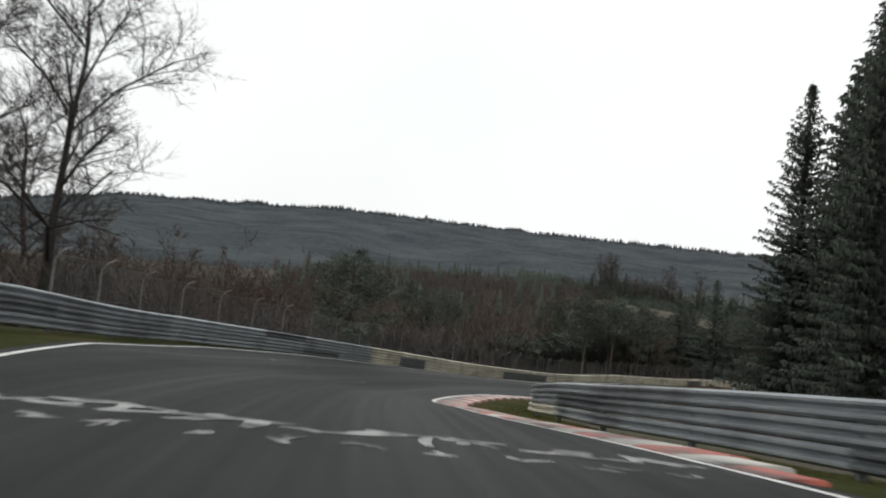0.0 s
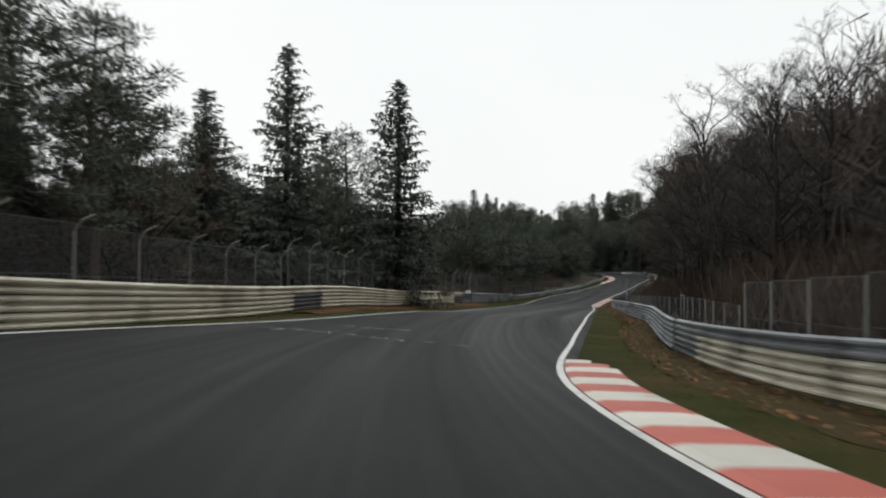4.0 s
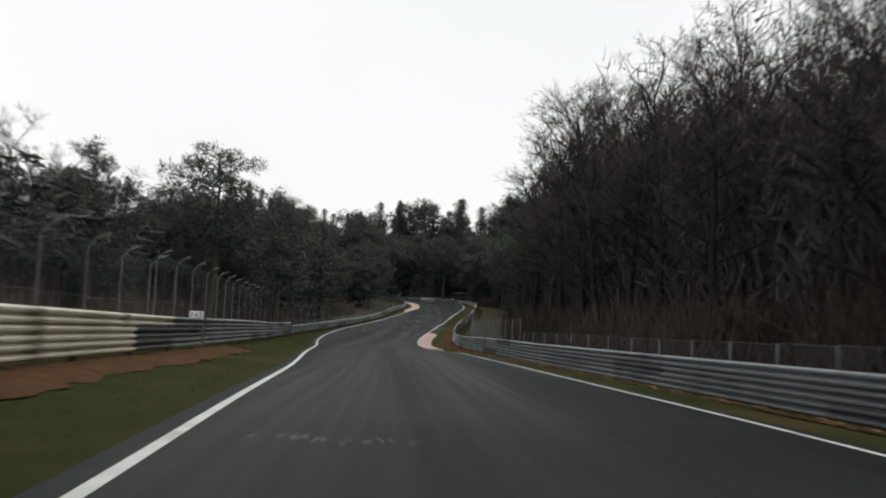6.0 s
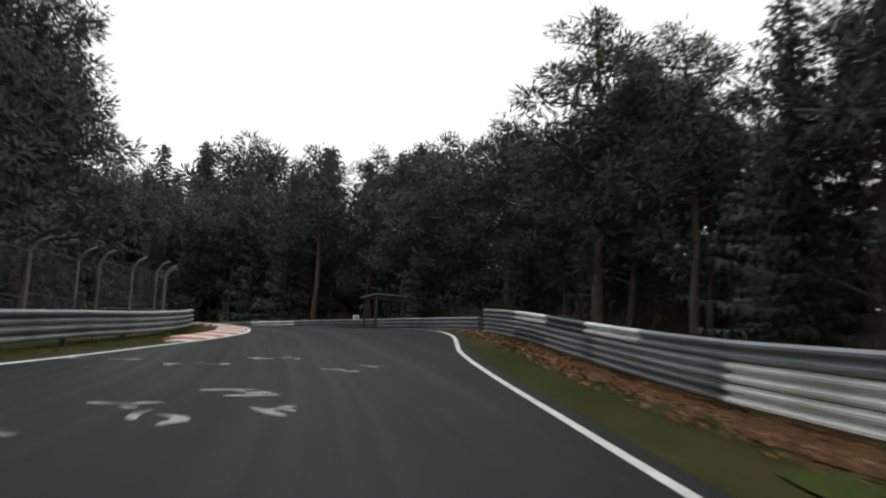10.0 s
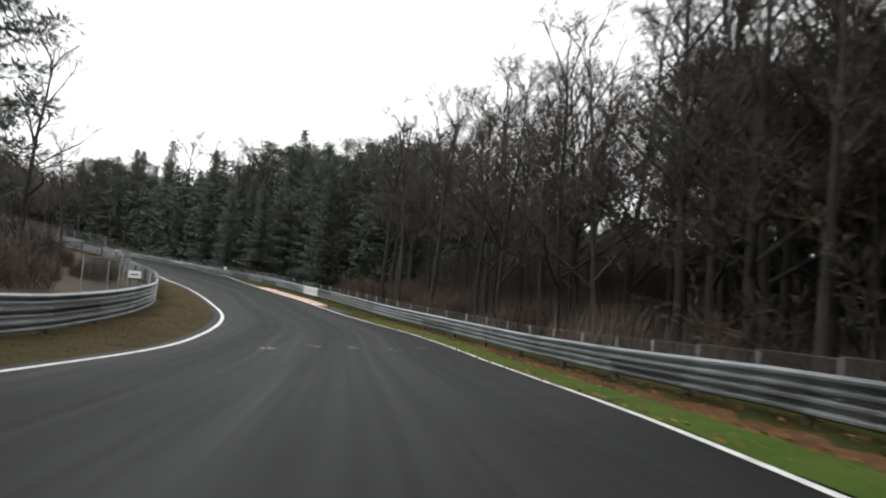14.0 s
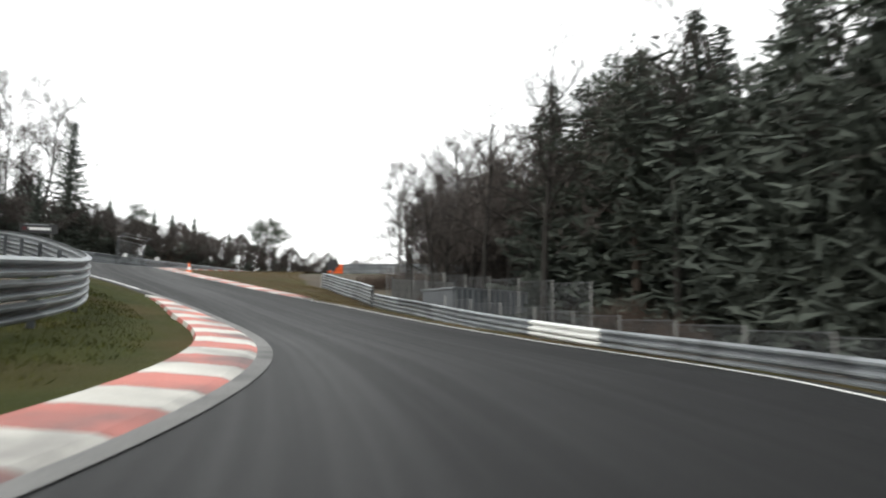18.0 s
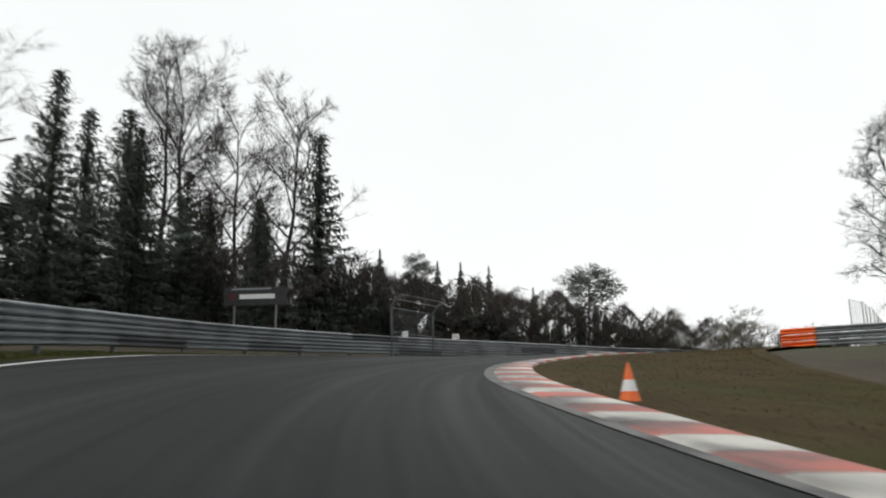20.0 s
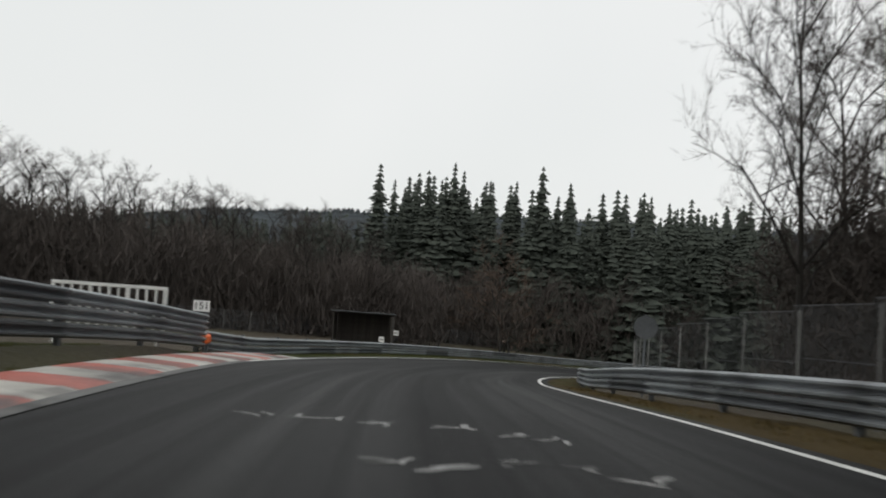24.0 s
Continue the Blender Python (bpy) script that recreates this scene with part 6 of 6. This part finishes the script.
km = stand("distance_sign", "white distance board with a blue bar on a post", "sign", 9.4, 0, -28, (94.7, 117.3, float(land(94.7, 117.3)[0])))
kz = 17.0 - km.matrix_world.translation.z
km_board = bit("board", km, (0.62, 0.025, 0.86), (0, 0, kz), WHITE)
bit("post", km, (0.06, 0.06, kz + 0.6), (0, 0.045, kz / 2 - 0.1), STEEL_DARK)
bit("blue_bar", km_board, (0.56, 0.006, 0.16), (0, -0.016, 0.32), BLUE, "blue bar", 0.0)
bit("yellow_mark", km_board, (0.14, 0.006, 0.1), (0.16, -0.021, 0.32), YELLOW, "yellow mark", 0.0)
for ch, dx, dz, size_ in (("1", -0.09, 0.06, 0.34), ("4", 0.09, 0.06, 0.34), ("k", -0.08, -0.24, 0.24), ("m", 0.08, -0.24, 0.24)):
    piece("numeral" if ch.isdigit() else "letter", lettering(ch, size_, BLACK, "letter"), km_board, m=Matrix.Translation((dx, -0.016, dz)) @ UPRIGHT)

number_plate("145", 14.3, flat(RAIL_L, 14.3) - 0.15, 1.35)
number_plate("147", 44.28, flat(RAIL_L, 44.28) - 0.15, 1.45)
number_plate("", 31.2, flat(RAIL_L, 31.2) - 0.6, 1.5)
number_plate("", 36.1, flat(RAIL_R, 36.1) + 0.2, 0.95, 0.34, 0.3)
number_plate("", 24.4, flat(RAIL_R, 24.4) + 0.2, 0.95, 0.42, 0.3)
number_plate("150", 48.0, flat(RAIL_R, 48.0) + 0.9, 1.05, 0.5, 0.34)
number_plate("151", 50.45, flat(RAIL_L, 50.45) - 0.1, 1.5, 0.5, 0.32)
number_plate("", 54.5, -13.0, 1.3, 0.5, 0.4)
number_plate("", 53.6, -9.0, 0.8, 0.4, 0.4)


def round_sign(label, x, y, z, radius, material, q, spikes=False):
    s = stand("round_sign", label, "sign", q, 0, 0, (x, y, float(land(x, y)[0])))
    h = z - s.matrix_world.translation.z
    piece("pole", pole_data("pole", [(0, 0.03, -0.3), (0, 0.03, h + radius * 0.8)], 0.04, STEEL_DARK), s)
    bm = bmesh.new()
    bmesh.ops.create_cone(bm, cap_ends=True, segments=8 if spikes is None else 24, radius1=radius, radius2=radius, depth=0.02)
    if spikes:
        for k, v in enumerate(bm.verts):
            f = 1.0 if (k // 4) % 2 else 0.72
            v.co.x *= f
            v.co.y *= f
    me = bpy.data.meshes.new("disc")
    bm.to_mesh(me)
    bm.free()
    me.materials.append(material)
    disc = piece("disc", me, s, m=Matrix.Translation((0, 0, h)) @ UPRIGHT)
    if material is None:
        bit("bar", disc, (radius * 1.2, radius * 0.3, 0.006), (0, 0, 0.014), WHITE, bevel=0.0)


round_sign("dark round board with jagged rim on a pole", 169.4, 378.0, 24.0, 0.55, BLACK, 42.4, True)
round_sign("dull red round sign on a tall pole", 145.0, 414.6, 27.9, 0.28, RED, 47.4)
round_sign("grey back of an eight-sided sign on a pole", 136.3, 444.5, 25.7, 0.42, STEEL_DARK, 50.8, None)

# cone at the crest's kerb
cone = stand("traffic_cone", "orange and white traffic cone beside the kerb", "cone", 41.4, right_line(np.array([41.4]))[0] + 1.9)
bit("foot", cone, (0.5, 0.5, 0.05), (0, 0, 0.05), ORANGE)
for z0, z1, r0, r1, mt_, nm_ in ((0.06, 0.28, 0.2, 0.145, ORANGE, "lower_band"), (0.28, 0.48, 0.145, 0.095, WHITE, "middle_band"), (0.48, 0.78, 0.095, 0.02, ORANGE, "tip")):
    vv, ff = [], []
    tube(vv, ff, (0, 0, z0), (0, 0, z1), r0, r1, 16)
    piece(nm_, mesh_of(nm_, vv, ff, mt_, True), cone, "white band" if mt_ is WHITE else "")


# ---- shelters ----
def shelter(label, q, width, deep_, height, xyz=None, u=0.0, turn=0.0, closed=True):
    s = stand("marshal_shelter", label, "shelter", q, u, turn, xyz, "shelters")
    for x in (-width / 2, width / 2):
        for y in (0, deep_):
            bit("corner_post", s, (0.09, 0.09, height + 0.3), (x, y, height / 2 - 0.15), TIMBER)
    bit("roof", s, (width + 0.4, deep_ + 0.5, 0.07), (0, deep_ / 2, height + 0.06), STEEL_DARK, "grey roof sheet", 0.01, Matrix.Rotation(radians(-4), 4, "X"))
    if closed:
        n = max(4, int(width / 0.22))
        for i in range(n):
            bit("back_board", s, (width / n - 0.012, 0.025, height - 0.1), (-width / 2 + (i + 0.5) * width / n, deep_ + 0.05, height / 2), TIMBER, bevel=0.0)
        for sx in (-1, 1):
            for i in range(max(3, int(deep_ / 0.22))):
                bit("side_board", s, (0.025, 0.208, height - 0.2), (sx * (width / 2 + 0.06), 0.11 + i * 0.22, height / 2), TIMBER, bevel=0.0)
    else:
        bit("front_bar", s, (width, 0.05, 0.06), (0, 0, height - 0.1), STEEL_DARK)
        bit("back_bar", s, (width, 0.05, 0.06), (0, deep_, height - 0.1), TIMBER)
    return s


shelter("open dark frame shelter with a flat roof behind the rail", 24.2, 1.7, 1.2, 2.1, (232.5, 220.8, float(land(232.5, 220.8)[0])), closed=False)
shelter("small dark frame shelter with a flat roof behind the rail", 36.2, 1.6, 1.2, 2.2, (222.2, 349.2, float(land(222.2, 349.2)[0])), closed=False)
shelter("dark timber shed with an open front in rough grass", 50.0, 4.4, 2.4, 2.5, (117.6, 474.0, float(land(117.6, 474.0)[0])), turn=0)


# ---- grey container and panel fence behind the rail ----
box = stand("container", "grey steel storage container behind the rail", "container", 39.0, 0, 8, (193.0, 367.0, float(land(193.0, 367.0)[0])))
bit("body", box, (4.4, 2.2, 1.3), (0, 0, 0.7), STEEL_DARK, "", 0.03)
for i in range(14):
    bit("rib", box, (0.08, 0.05, 1.2), (-2.05 + i * 0.315, -1.11, 0.7), STEEL, bevel=0.01)
bit("roof_edge", box, (4.5, 2.3, 0.08), (0, 0, 1.36), STEEL)
pan = stand("panel_fence", "pale corrugated panel fence beyond the bend", "fence", 40.6, 0, 5, (185.5, 371.5, float(land(185.5, 371.5)[0])))
for i in range(9):
    bit("panel", pan, (0.42, 0.03, 1.35), (-1.8 + i * 0.44, 0.01 * (i % 2), 0.8), POST, bevel=0.01)
for x in (-2.0, 0.0, 2.0):
    bit("post", pan, (0.07, 0.07, 1.7), (x, 0.05, 0.7), STEEL_DARK)

# ---- catch fence and banner on the bank ----
cf = stand("catch_fence", "catch fence with two tall bent posts and a plate", "fence", 44.0, 0, 0, (143.2, 374.4, float(land(143.2, 374.4)[0])))
for y, d in ((-2.0, 0.0), (1.9, 0.15)):
    piece("post", pole_data("post", [(0, 0, -0.4), (0, 0, 2.7), (0.35, 0, 3.1), (0.75, 0, 3.3)], 0.07, STEEL_DARK, 8), cf, m=Matrix.Translation((d, y, 0)))
for z, x in ((2.7, 0.0), (3.1, 0.35), (3.3, 0.75), (1.4, 0.0)):
    piece("cable", pole_data("cable", [(x, -2.0, z), (x + 0.15, 1.9, z)], 0.015, STEEL, 4), cf)
piece("net", link_panel(2.5), cf, m=Matrix.Translation((0, -2.0, 0.2)) @ Matrix.Rotation(radians(90), 4, "Z") @ Matrix.Diagonal((3.9, 1, 1, 1)))
bit("plate", cf, (0.42, 0.03, 0.34), (0.1, -0.9, 1.35), WHITE, "white plate", 0.005)

bn = stand("banner", "black banner with a white bar on two posts", "sign", 43.2, 0, 18, (145.3, 365.2, float(land(145.3, 365.2)[0])))
bh = 2.6
for x in (-1.0, 1.0):
    bit("post", bn, (0.08, 0.08, bh + 0.9), (x, 0.05, bh / 2 + 0.1), POST)
bn_board = bit("board", bn, (3.0, 0.04, 0.85), (0, 0, bh), BLACK)
bit("bar", bn_board, (1.7, 0.006, 0.22), (0.1, -0.024, 0), WHITE, "plain white bar", 0.0)
bit("disc_mark", bn_board, (0.3, 0.006, 0.3), (-1.1, -0.024, 0), RED, "red mark", 0.0)
bit("upper_bar", bn_board, (1.9, 0.006, 0.08), (-0.2, -0.024, 0.36), STEEL, "thin grey bar", 0.0)

# ---- white slatted barrier behind the left rail ----
wb = stand("slatted_barrier", "white painted steel barrier with upright slats", "barrier", 49.9, 0, -2, (121.8, 435.9, float(land(121.8, 435.9)[0])))
for z in (0.3, 1.66):
    bit("rail", wb, (3.15, 0.06, 0.09), (0, 0, z), WHITE_STEEL)
for i in range(13):
    wide_ = 0.12 if i % 4 == 0 else 0.07
    bit("slat", wb, (wide_, 0.03, 1.32), (-1.53 + i * 0.255, 0.0, 0.98), WHITE_STEEL, bevel=0.004)
for x in (-1.4, 1.4):
    bit("brace", wb, (0.06, 0.9, 0.06), (x, 0.4, 0.25), WHITE_STEEL)
    bit("leg", wb, (0.07, 0.07, 0.7), (x, 0, 0.2), WHITE_STEEL)

# ---- orange end pieces of the rails ----
for q_, side_ in ((50.5, -1),):
    lane_ = flat(RAIL_R if side_ > 0 else RAIL_L, q_)
    e_ = stand("rail_end", "bent orange end piece of the guard rail", "rail end", q_, lane_ + side_ * 0.05)
    bit("nose", e_, (0.16, 0.5, 0.3), (0, 0, 0.55), ORANGE, bevel=0.06)
    bit("leg", e_, (0.08, 0.08, 0.7), (0, 0.05, 0.2), STEEL_DARK)
